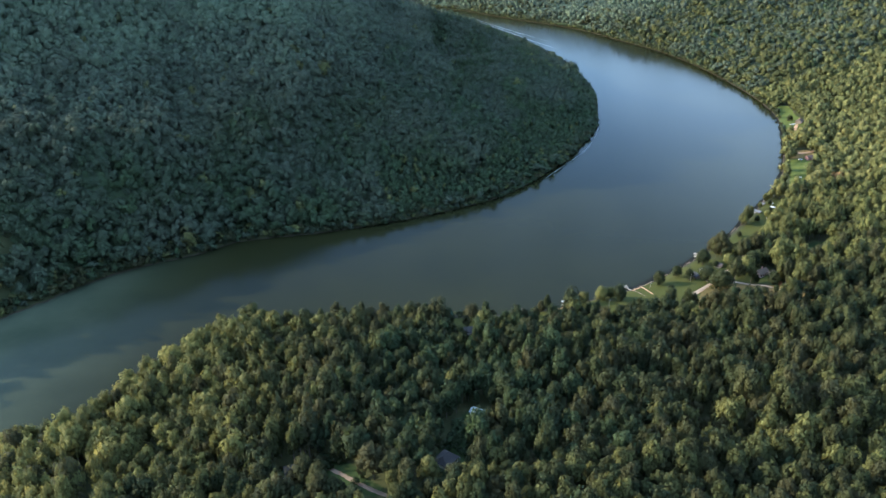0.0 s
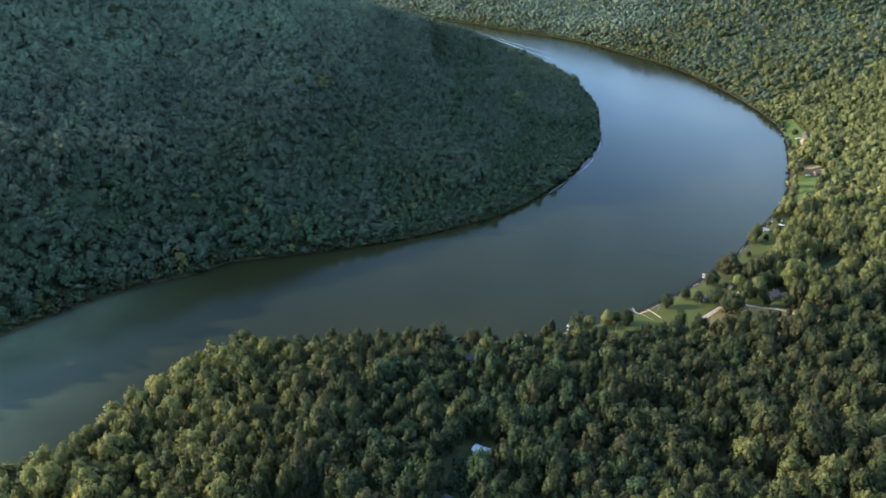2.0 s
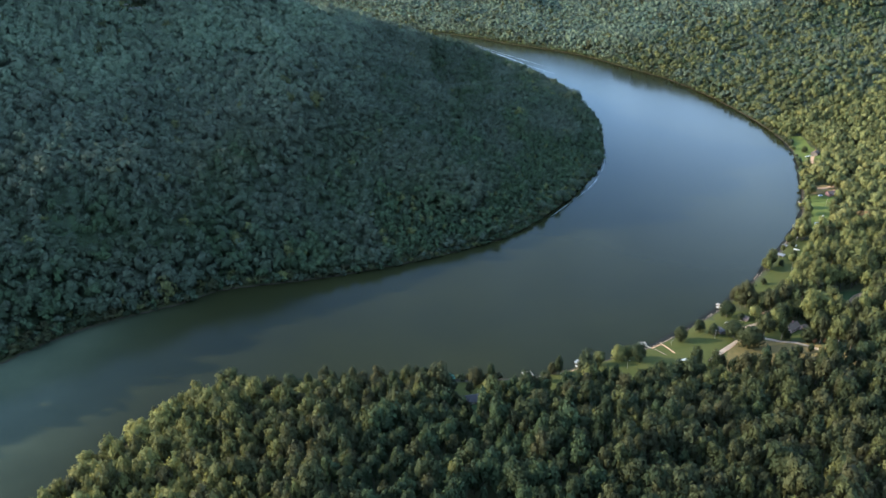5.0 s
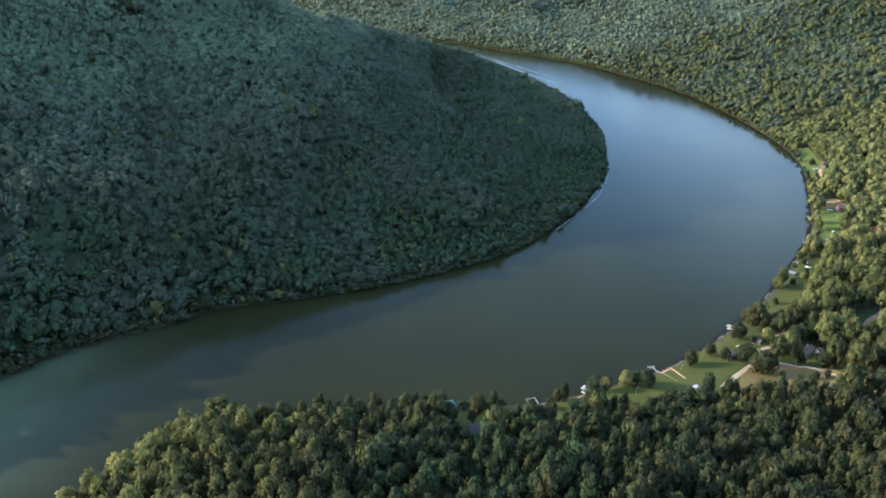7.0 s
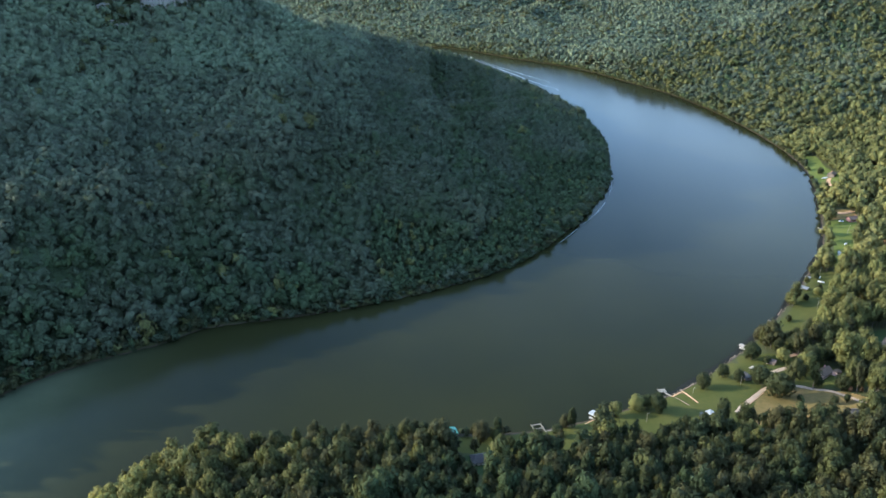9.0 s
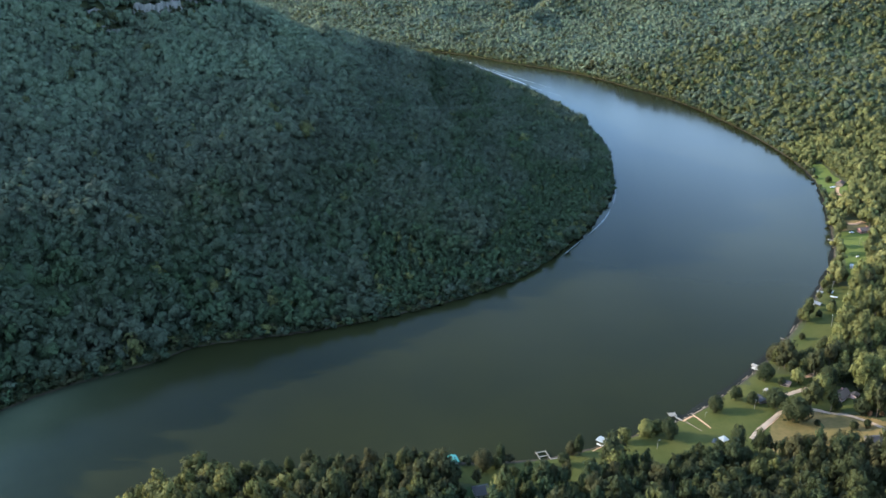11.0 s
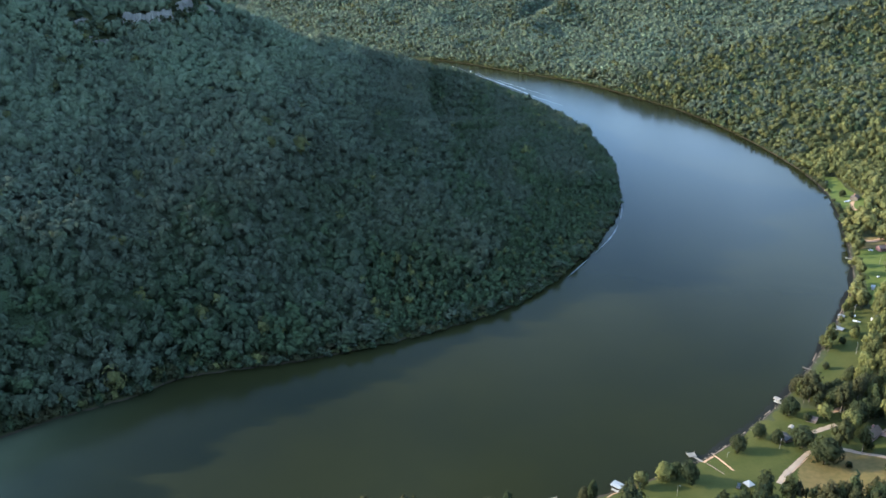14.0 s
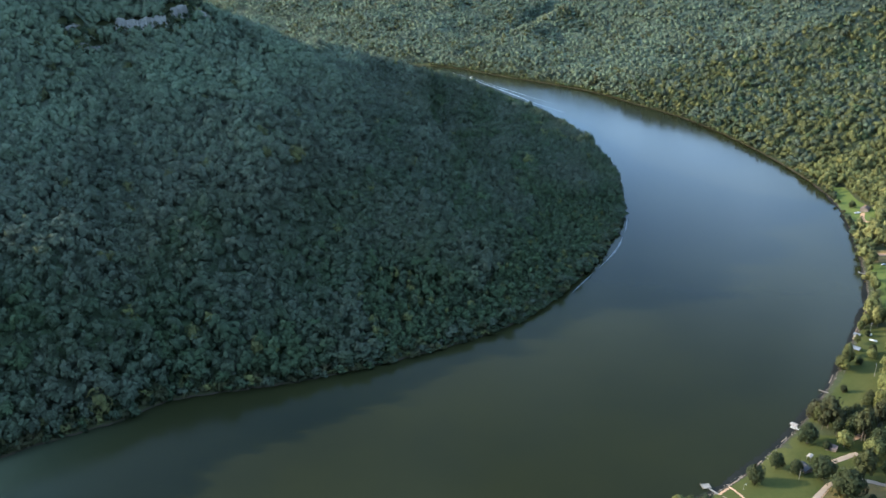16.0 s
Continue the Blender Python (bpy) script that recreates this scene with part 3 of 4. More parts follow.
grow("shore_shrubs", "low willows and bushes that overhang the water's edge", HALF, (-420, 470, 280, 1500), 3.8, 16,
     lambda x, y, z, dl, dr: (dl > -3.4) & (dl < 8) | (dr > -0.4) & (dr < 4) & ((x < 38) | (y > 840)), 7.5, 6.8, False, 0.12, leaves=LEAVES_FAR)
grow("far_shrubs", "bushes along the far waterline", THIN, (-150, 470, 1300, 2350), 3.8, 17,
     lambda x, y, z, dl, dr: (dr > -3.5) & (dr < 9), 8.5, 8, False, 0.2, spread=0.35, leaves=LEAVES_FAR)
grow("ledge_shrubs", "bushes on the ledges below the cliffs", HALF, (-430, -260, 925, 1110), 4.0, 18,
     lambda x, y, z, dl, dr: blocked(x, y), 6, 6, False, 0.1, bare=True, leaves=LEAVES_FAR)
grow("clearing_bushes", "low dark bushes in the wood clearings", HALF, (-90, 30, 238, 318), 3.6, 19,
     lambda x, y, z, dl, dr: (inside(x, y, np.array(LAWNS["cabin"][0], float)) | inside(x, y, np.array(LAWNS["house"][0], float)))
     & (np.hypot(x - 12.8, y - 307) > 9) & (np.hypot(x + 4, y - 263.5) > 7.5) & (np.hypot(x + 71, y - 263) > 9) & (np.hypot(x + 50, y - 258) > 9) & (np.hypot(x + 36, y - 246) > 8), 3.6, 4.6, False, 0.3, bare=True, span=0.2)
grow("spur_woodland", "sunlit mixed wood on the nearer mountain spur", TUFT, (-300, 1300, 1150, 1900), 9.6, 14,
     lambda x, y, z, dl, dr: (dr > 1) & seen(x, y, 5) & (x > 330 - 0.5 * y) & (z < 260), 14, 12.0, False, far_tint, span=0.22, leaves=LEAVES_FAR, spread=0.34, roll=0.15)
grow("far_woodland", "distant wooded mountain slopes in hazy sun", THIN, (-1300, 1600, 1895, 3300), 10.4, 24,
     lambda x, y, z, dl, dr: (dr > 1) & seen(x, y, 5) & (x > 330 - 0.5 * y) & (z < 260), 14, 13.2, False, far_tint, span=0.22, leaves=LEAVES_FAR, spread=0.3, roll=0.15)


def undergrowth(label, area, step, keep, tint, high, seed):
    """The closed lower storey of a wood: an uneven layer of leaves that fills the room between the crowns."""
    x, y = np.meshgrid(np.arange(area[0], area[1], step), np.arange(area[2], area[3], step))
    r = np.random.RandomState(seed)
    x, y = x + r.uniform(-0.3, 0.3, x.shape) * step, y + r.uniform(-0.3, 0.3, x.shape) * step
    z, dl, dr = (lookup(g, x, y) for g in (GZ, GDL, GDR))
    inland = np.maximum(dl, dr)
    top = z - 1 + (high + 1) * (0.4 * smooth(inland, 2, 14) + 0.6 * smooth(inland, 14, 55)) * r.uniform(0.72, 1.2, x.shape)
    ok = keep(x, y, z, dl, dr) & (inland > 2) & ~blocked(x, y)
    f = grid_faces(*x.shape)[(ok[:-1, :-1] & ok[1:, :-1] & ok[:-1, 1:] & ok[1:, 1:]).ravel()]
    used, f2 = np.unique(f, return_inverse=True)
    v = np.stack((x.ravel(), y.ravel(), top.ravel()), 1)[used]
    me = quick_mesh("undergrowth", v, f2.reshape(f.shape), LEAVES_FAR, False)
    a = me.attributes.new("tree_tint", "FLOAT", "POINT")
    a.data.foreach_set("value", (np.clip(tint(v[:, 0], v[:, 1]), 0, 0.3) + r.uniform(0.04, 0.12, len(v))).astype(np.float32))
    spray_ways(me, np.column_stack((r.normal(0, 0.25, (len(v), 2)), np.ones(len(v)))))
    tagged(new("undergrowth", me), label, "undergrowth", kind="stuff")


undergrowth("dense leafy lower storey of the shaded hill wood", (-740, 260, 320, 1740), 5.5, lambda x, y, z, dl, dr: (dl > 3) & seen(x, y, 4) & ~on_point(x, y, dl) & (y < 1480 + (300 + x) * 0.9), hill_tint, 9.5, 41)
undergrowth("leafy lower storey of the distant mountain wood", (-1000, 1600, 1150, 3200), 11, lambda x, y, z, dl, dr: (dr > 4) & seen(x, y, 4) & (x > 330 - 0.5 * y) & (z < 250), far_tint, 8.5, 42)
grow("near_woodland", "broadleaf wood on the low ground of the near bank", MID, (-250, 250, -90, 207), 8.0, 20,
     lambda x, y, z, dl, dr: (dr > 3) & (np.abs(x) < 240), 16.5, 10.0, shift=0.3, span=0.4)
grow("outer_woodland", "woods that cover the rest of the valley", PLAIN, (-900, 900, -150, 1500), 20, 15,
     lambda x, y, z, dl, dr: ((dr > 3) | (dl > 3)) & np.where(y > 207, ~seen(x, y, 10), (x > -400) & ((np.abs(x) > 240) | (y < -90))), 17, 17.5, False, 0.3, span=0.4, leaves=LEAVES_FAR)


# ---- making things ----
def part(name, bm, mat, parent, label=""):
    """Links a bmesh as one mesh object under a thing or a part."""
    me = bpy.data.meshes.new(name)
    bm.normal_update()
    bm.to_mesh(me)
    bm.free()
    me.materials.append(mat)
    ob = new(name, me)
    ob.parent = parent
    return tagged(ob, label)


def thing(name, x, y, z, turn, label, category, group=""):
    ob = new(name)
    ob.matrix_world = pose(x, y, z, 0, 0, turn)
    ob.empty_display_size = 0.5
    return tagged(ob, label, category, group)


def box(x0, y0, z0, x1, y1, z1, bm=None, bevel=0.0):
    b = bmesh.new()
    bmesh.ops.create_cube(b, size=1.0, matrix=Matrix.Translation(((x0 + x1) / 2, (y0 + y1) / 2, (z0 + z1) / 2)) @ Matrix.Diagonal((x1 - x0, y1 - y0, z1 - z0, 1)))
    if bevel:
        bmesh.ops.bevel(b, geom=b.edges[:], offset=bevel, segments=1, affect="EDGES")
    if bm is None:
        return b
    me = bpy.data.meshes.new("piece")
    b.to_mesh(me)
    b.free()
    bm.from_mesh(me)
    bpy.data.meshes.remove(me)
    return bm


def gable(length, width, eaves, rise, over=0.4, thick=0.16, hip=0.0):
    """A pitched roof with its ridge along x, as a slab with thickness."""
    bm = bmesh.new()
    l, w, drop = length / 2 + over, width / 2 + over, rise * over / (width / 2)
    low, high = [], []
    for k, dz in ((low, 0.0), (high, thick)):
        for x, y, z in ((-l, -w, eaves - drop), (l, -w, eaves - drop), (l - hip, 0, eaves + rise), (l, w, eaves - drop), (-l, w, eaves - drop), (-l + hip, 0, eaves + rise)):
            k.append(bm.verts.new((x, y, z + dz)))
    for f in ((0, 1, 2, 5), (5, 2, 3, 4)):
        bm.faces.new([high[i] for i in f])
        bm.faces.new([low[i] for i in reversed(f)])
    if hip:
        for f in ((1, 3, 2), (4, 0, 5)):
            bm.faces.new([high[i] for i in f])
            bm.faces.new([low[i] for i in reversed(f)])
        edge = (0, 1, 3, 4)
    else:
        edge = (0, 1, 2, 3, 4, 5)
    for a, b in zip(edge, edge[1:] + edge[:1]):
        bm.faces.new((low[a], low[b], high[b], high[a]))
    bmesh.ops.recalc_face_normals(bm, faces=bm.faces[:])
    return bm


def rod(p, q, r0, r1=None, sides=6):
    """A tapered rod from p to q."""
    p, q = Vector(p), Vector(q)
    bm = bmesh.new()
    m = Matrix.Translation((p + q) / 2) @ (q - p).to_track_quat("Z", "Y").to_matrix().to_4x4()
    bmesh.ops.create_cone(bm, cap_ends=True, segments=sides, radius1=r0, radius2=r0 if r1 is None else r1, depth=(q - p).length, matrix=m)
    return bm


PAINT = surface("white_paint", (0.36, 0.35, 0.33), (0.52, 0.51, 0.49), 0.8, rough=0.55, relief=0.1)
WHITE_METAL = surface("white_roof_metal", (0.155, 0.153, 0.138), (0.25, 0.245, 0.222), 0.5, rough=0.6, relief=0.1)
BLUE_METAL = surface("pale_blue_roof_metal", (0.15, 0.172, 0.175), (0.25, 0.275, 0.275), 0.5, rough=0.6, relief=0.1)
CREAM_METAL = surface("cream_roof_metal", (0.17, 0.14, 0.105), (0.25, 0.21, 0.16), 0.5, rough=0.6, relief=0.1)
GREY_METAL = surface("grey_roof_metal", (0.085, 0.085, 0.085), (0.15, 0.15, 0.15), 0.6, rough=0.6, relief=0.1)
GREEN_METAL = surface("green_roof_metal", (0.05, 0.17, 0.13), (0.09, 0.25, 0.19), 0.6, rough=0.45, relief=0.1)
SHINGLE = surface("grey_shingle", (0.070, 0.047, 0.031), (0.125, 0.088, 0.061), 2.5, relief=0.4)
DARK_SHINGLE = surface("dark_shingle", (0.030, 0.026, 0.023), (0.056, 0.050, 0.046), 2.5, relief=0.4)
BROWN_SHINGLE = surface("brown_shingle", (0.052, 0.036, 0.028), (0.095, 0.070, 0.055), 2.5, relief=0.4)
SIDING = surface("pink_beige_siding", (0.30, 0.19, 0.155), (0.40, 0.27, 0.225), 1.2, rough=0.7, relief=0.1)
WHITE_SIDING = surface("white_siding", (0.38, 0.365, 0.34), (0.50, 0.485, 0.46), 1.2, rough=0.7, relief=0.1)
TAN_SIDING = surface("tan_siding", (0.30, 0.25, 0.19), (0.42, 0.36, 0.28), 1.2, rough=0.7, relief=0.1)
BRICK_RED = surface("red_brick_wall", (0.19, 0.09, 0.07), (0.30, 0.155, 0.12), 1.5, relief=0.2)
PLANK = surface("weathered_planks", (0.26, 0.24, 0.21), (0.46, 0.43, 0.39), 1.6, relief=0.3)
PALE_PLANK = surface("pale_deck_planks", (0.115, 0.1, 0.078), (0.2, 0.177, 0.14), 1.6, relief=0.2)
TIMBER = surface("dark_timber", (0.07, 0.055, 0.04), (0.15, 0.12, 0.09), 2.0)
DARK_PAINT = surface("dark_car_paint", (0.022, 0.021, 0.021), (0.036, 0.034, 0.033), 0.5, rough=0.4, relief=0.0, spec=0.3)
RUBBER = surface("tyre_rubber", (0.015, 0.015, 0.015), (0.03, 0.03, 0.03), 4.0)
GLASS, _, _, glass_b = material("window_glass", 0.05, 0.0, 0.5)
glass_b.inputs["Base Color"].default_value = (0.03, 0.04, 0.05, 1)
LAMP_GLASS = surface("lamp_cover", (0.7, 0.7, 0.68), (0.8, 0.8, 0.78), 1.0, rough=0.3, relief=0.0)


# ---- lawns, drives and paths: sheets that lie on the ground ----
def sheet(name, label, category, outline, mat, step=1.25, up=0.10):
    p = curve_points(list(outline) + [outline[0]], 6)[:-1]
    xs, ys = np.arange(p[:, 0].min() - step, p[:, 0].max() + step, step), np.arange(p[:, 1].min() - step, p[:, 1].max() + step, step)
    x, y = np.meshgrid(xs, ys)
    ok = inside(x, y, p)
    d, _ = near_line(x, y, np.vstack((p, p[:1])))
    cells = (ok | (d < step * 0.35))
    keep = cells[:-1, :-1] & cells[1:, :-1] & cells[:-1, 1:] & cells[1:, 1:]
    f = grid_faces(*x.shape)[keep.ravel()]
    used, f2 = np.unique(f, return_inverse=True)
    v = np.stack((x.ravel(), y.ravel(), lookup(GZ, x.ravel(), y.ravel()) + up), 1)[used]
    ob = new(name, quick_mesh(name, v, f2.reshape(f.shape), mat, False))
    return tagged(ob, label, category, kind="structure")


def lane(name, label, category, points, width, mat, up=0.22):
    """A track along a line, laid on the ground."""
    p = curve_points(points, 8)
    t = np.gradient(p, axis=0)
    t /= np.linalg.norm(t, axis=1)[:, None]
    n = np.stack((-t[:, 1], t[:, 0]), 1)
    r = np.random.RandomState(len(p))
    cols = []
    for u in np.linspace(-0.5, 0.5, 5):
        q = p + n * (u * width + (r.uniform(-0.25, 0.25, (len(p), 1)) if abs(u) == 0.5 else 0))
        cols.append(np.stack((q[:, 0], q[:, 1], lookup(GZ, q[:, 0], q[:, 1]) + up - (0.12 if abs(u) == 0.5 else 0)), 1))
    v = np.stack(cols, 1).reshape(-1, 3)
    ob = new(name, quick_mesh(name, v, grid_faces(len(p), 5), mat, False))
    return tagged(ob, label, category, kind="structure")


# grass for the clearings, with the wood's shade put into its colour
SHADE_GRASS = surface("rough_shade_grass", (0.014, 0.024, 0.008), (0.030, 0.040, 0.014), 0.5, spec=0.03, relief=0.5, depth=0.15, coarse=0.06)
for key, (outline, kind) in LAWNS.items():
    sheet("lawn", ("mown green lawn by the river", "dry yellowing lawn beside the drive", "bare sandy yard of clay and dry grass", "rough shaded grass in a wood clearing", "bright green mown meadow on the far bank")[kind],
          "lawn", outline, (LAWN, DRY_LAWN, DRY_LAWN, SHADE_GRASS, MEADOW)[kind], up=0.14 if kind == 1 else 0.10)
lane("drive", "pale gravel drive across the riverside lawn", "drive", [(165.5, 476.5), (173, 485), (183, 494), (192, 502), (201, 506), (210, 506.5), (218, 503.5), (229, 497), (234, 490.5), (238, 483), (241, 475.5), (241, 468), (238, 460)], 3.0, GRAVEL)
lane("rut", "rusty bare rut along the gravel drive", "rut", [(167.5, 476.8), (174.6, 484), (184.2, 492.6), (190, 498)], 0.5, CLAY, 0.3)
lane("drive", "pale concrete parking strip by the sheds", "drive", [(203, 522), (207, 523.5), (214, 526.5), (221, 529.5)], 3.2, GRAVEL, 0.26)
lane("path", "worn clay path along the dock lawn", "path", [(74, 470), (79, 474), (85, 475.5), (92, 478)], 0.9, CLAY)
lane("path", "bare clay path down to the water", "path", [(141.5, 506), (143, 501), (144.8, 495), (146.5, 489)], 1.1, CLAY)
lane("path", "bare clay track along the bank", "path", [(133.5, 499), (137, 502), (140.5, 504.5)], 1.5, CLAY, 0.3)
lane("path", "faint worn path across the lawn", "path", [(135, 497.5), (138, 491.5), (140.5, 486.5)], 0.6, DIRT)
lane("drive", "rutted dirt drive to the house in the wood", "drive", [(-60, 268), (-50, 259), (-43, 252), (-35, 245), (-26, 238)], 2.2, DIRT)
lane("path", "bare patch of pinkish clay under the trees", "path", [(224, 543), (228, 544.5), (232, 547)], 3.2, CLAY)
lane("drive", "bare clay yard before the far house", "drive", [(398, 842), (406, 838), (416, 841)], 6.0, CLAY)
lane("drive", "sandy drive by the farmhouse", "drive", [(450, 966), (442, 952), (438, 938), (446, 926)], 4.0, CLAY)
lane("road", "grey asphalt lane among the trees", "road", [(280, 532), (288, 545), (296, 556), (304, 564), (316, 570)], 4.5, SHINGLE)


for edge in ([(121, 496), (126, 499), (130, 501)], [(141, 506.5), (147, 511), (152, 515)], [(160, 522), (164, 525.5), (168, 529.5)], [(178, 539), (184, 545), (191, 551)],
             [(245, 612), (254, 625), (262, 636), (270, 646)], [(292, 674), (300, 686), (308, 697)]):
    lane("bank_edge", "low bank of bare earth and stones above the water", "bank", edge, 0.8, BANK, 0.16)


def weed_bed(y0, y1, wide, seed):
    """Dark weed that floats in the shallows along the bank, with a ragged outer edge."""
    p = RIGHT_LINE[(RIGHT_LINE[:, 1] > y0) & (RIGHT_LINE[:, 1] < y1) & (RIGHT_LINE[:, 0] > 60)]
    p = curve_points(p, 6)
    t = np.gradient(p, axis=0)
    t /= np.linalg.norm(t, axis=1)[:, None]
    n = np.stack((-t[:, 1], t[:, 0]), 1)
    rr = np.random.RandomState(seed)
    reach = wide * np.clip(0.8 + 0.35 * waves(p[:, 0], p[:, 1], 60, seed) + rr.uniform(-0.15, 0.15, len(p)), 0.2, 1.3) * np.sin(np.linspace(0.1, 3.04, len(p))) ** 0.5
    rows = [np.column_stack((p + n * d[:, None], np.full(len(p), h))) for d, h in ((-0.3 + 0 * reach, 0.10), (0.3 * reach, 0.06), (0.7 * reach, 0.05), (reach, 0.012))]
    ob = new("weed_bed", quick_mesh("weed_bed", np.stack(rows, 1).reshape(-1, 3), grid_faces(len(p), 4), WEED, False))
    tagged(ob, "dark water weed floating in the shallows along the bank", "weed bed", kind="structure")


weed_bed(488, 640, 5.2, 71)
weed_bed(596, 830, 5.8, 72)
weed_bed(800, 1120, 4.5, 73)

# ---- docks ----
def deck(bm, x0, y0, x1, y1, z=0.75, board=0.6):
    """A deck of boards on bearers."""
    long_x = (x1 - x0) > (y1 - y0)
    a, b = (x0, x1) if long_x else (y0, y1)
    n = max(1, round((b - a) / board))
    for k in range(n):
        p, q = a + (b - a) * k / n + 0.02, a + (b - a) * (k + 1) / n - 0.02
        if long_x:
            box(p, y0, z - 0.06, q, y1, z, bm)
        else:
            box(x0, p, z - 0.06, x1, q, z, bm)
    box(x0 + 0.1, y0 + 0.1, z - 0.35, x1 - 0.1, y1 - 0.1, z - 0.07, bm)
    return bm


def posts(parent, spots_xy, z0, z1, mat, r=0.13, name="post"):
    for x, y in spots_xy:
        part(name, rod((x, y, z0), (x, y, z1), r), mat, parent)


def roofed_dock(x, y, turn, l, w, roof_mat, label, high=3.4, rise=0.7, gang=4.0):
    d = thing("boat_dock", x, y, 0, turn, label, "dock")
    part("deck", deck(bmesh.new(), -l / 2, -w / 2, l / 2, -w / 2 + 1.3), PLANK, d)
    part("deck", deck(bmesh.new(), -l / 2, w / 2 - 1.3, l / 2, w / 2), PLANK, d)
    part("deck", deck(bmesh.new(), l / 2 - 1.4, -w / 2 + 1.32, l / 2, w / 2 - 1.32), PLANK, d)
    part("gangway", deck(bmesh.new(), l / 2 + 0.02, -0.7, l / 2 + gang, 0.7, 0.72), PLANK, d, "grey plank gangway to the bank")
    roof = part("roof", gable(l, w, high, rise), roof_mat, d)
    for k in range(1, round(l / 1.3)):
        seam = gable(0.1, w - 0.1, high + 0.03, rise, 0.0)
        bmesh.ops.translate(seam, verts=seam.verts[:], vec=(-l / 2 + k * l / round(l / 1.3), 0, 0))
        part("roof_seam", seam, GREY_METAL, roof)
    posts(d, [(sx * (l / 2 - 0.3), sy * (w / 2 - 0.3)) for sx in (-1, 0, 1) for sy in (-1, 1)], -3, high + 0.05, TIMBER)
    for sy in (-1, 1):
        part("beam", box(-l / 2, sy * (w / 2 - 0.3) - 0.1, high - 0.28, l / 2, sy * (w / 2 - 0.3) + 0.1, high - 0.02), TIMBER, d)
    return d


def open_dock(x, y, turn, planks, label, mat=PALE_PLANK, piles=()):
    d = thing("boat_dock", x, y, 0, turn, label, "dock")
    for p in planks:
        part("deck", deck(bmesh.new(), *p), mat, d)
    posts(d, piles, -3, 1.5, TIMBER)
    return d


roofed_dock(81, 477.5, -42, 5.0, 4.4, WHITE_METAL, "roofed boat dock with white metal roof on the river", rise=0.3, gang=5.5)
roofed_dock(283.5, 656, -47, 7.6, 5.0, GREY_METAL, "boat dock with a grey metal roof and side deck", gang=4)
roofed_dock(-4.5, 460, -70, 6.4, 5.0, GREEN_METAL, "boat dock with a green metal roof beside the wood", gang=6)
roofed_dock(199.5, 561, -47, 3.2, 2.8, CREAM_METAL, "small boat lift with a pale canopy", 2.7, 0.4, 2.5)
roofed_dock(297.5, 679, -40, 4.0, 3.2, GREY_METAL, "small covered boat lift with a flat grey top", 2.2, 0.25, 3.5)
open_dock(46.2, 466.5, 16, [(-3.1, -4.2, -2.5, 4.2), (2.5, -4.2, 3.1, 4.2), (-2.48, 3.6, 2.48, 4.2), (-2.48, -0.3, 2.48, 0.3), (3.12, -4.2, 8.5, -3.5)],
          "open white boat slip with two fingers", piles=[(-3.2, 4.2), (3.2, 4.2), (-3.2, -4.2), (3.2, -4.2), (-3.2, 0), (3.2, 0)])
open_dock(129.2, 506.6, 8, [(-2.4, -1.8, 2.4, 1.8)], "square pale swimming dock with a gangway", piles=[(-2.4, -1.8), (2.4, 1.8), (-2.4, 1.8)])
open_dock(132.0, 502.2, 38, [(-0.5, -4.0, 0.5, 3.0)], "pale gangway leading from the lawn to the dock", piles=[(-0.8, 3.2), (0.8, 3.2)])
open_dock(276.5, 650.5, -47, [(-3.2, -1.0, 3.2, 1.0)], "low grey side deck moored beside a roofed dock", PLANK)
open_dock(364, 800.5, -25, [(-3.0, -0.7, 4.8, 0.7), (-3.0, 0.72, -1.5, 3.2)], "white L-shaped fishing pier", piles=[(-2.9, 0), (0, 0.7), (3, -0.7)])
open_dock(236.8, 600.8, -40, [(-3.4, -0.6, 3.2, 0.6)], "low dark plank pier at the stony bank", TIMBER, [(-3.2, 0.5), (-3.2, -0.5)])


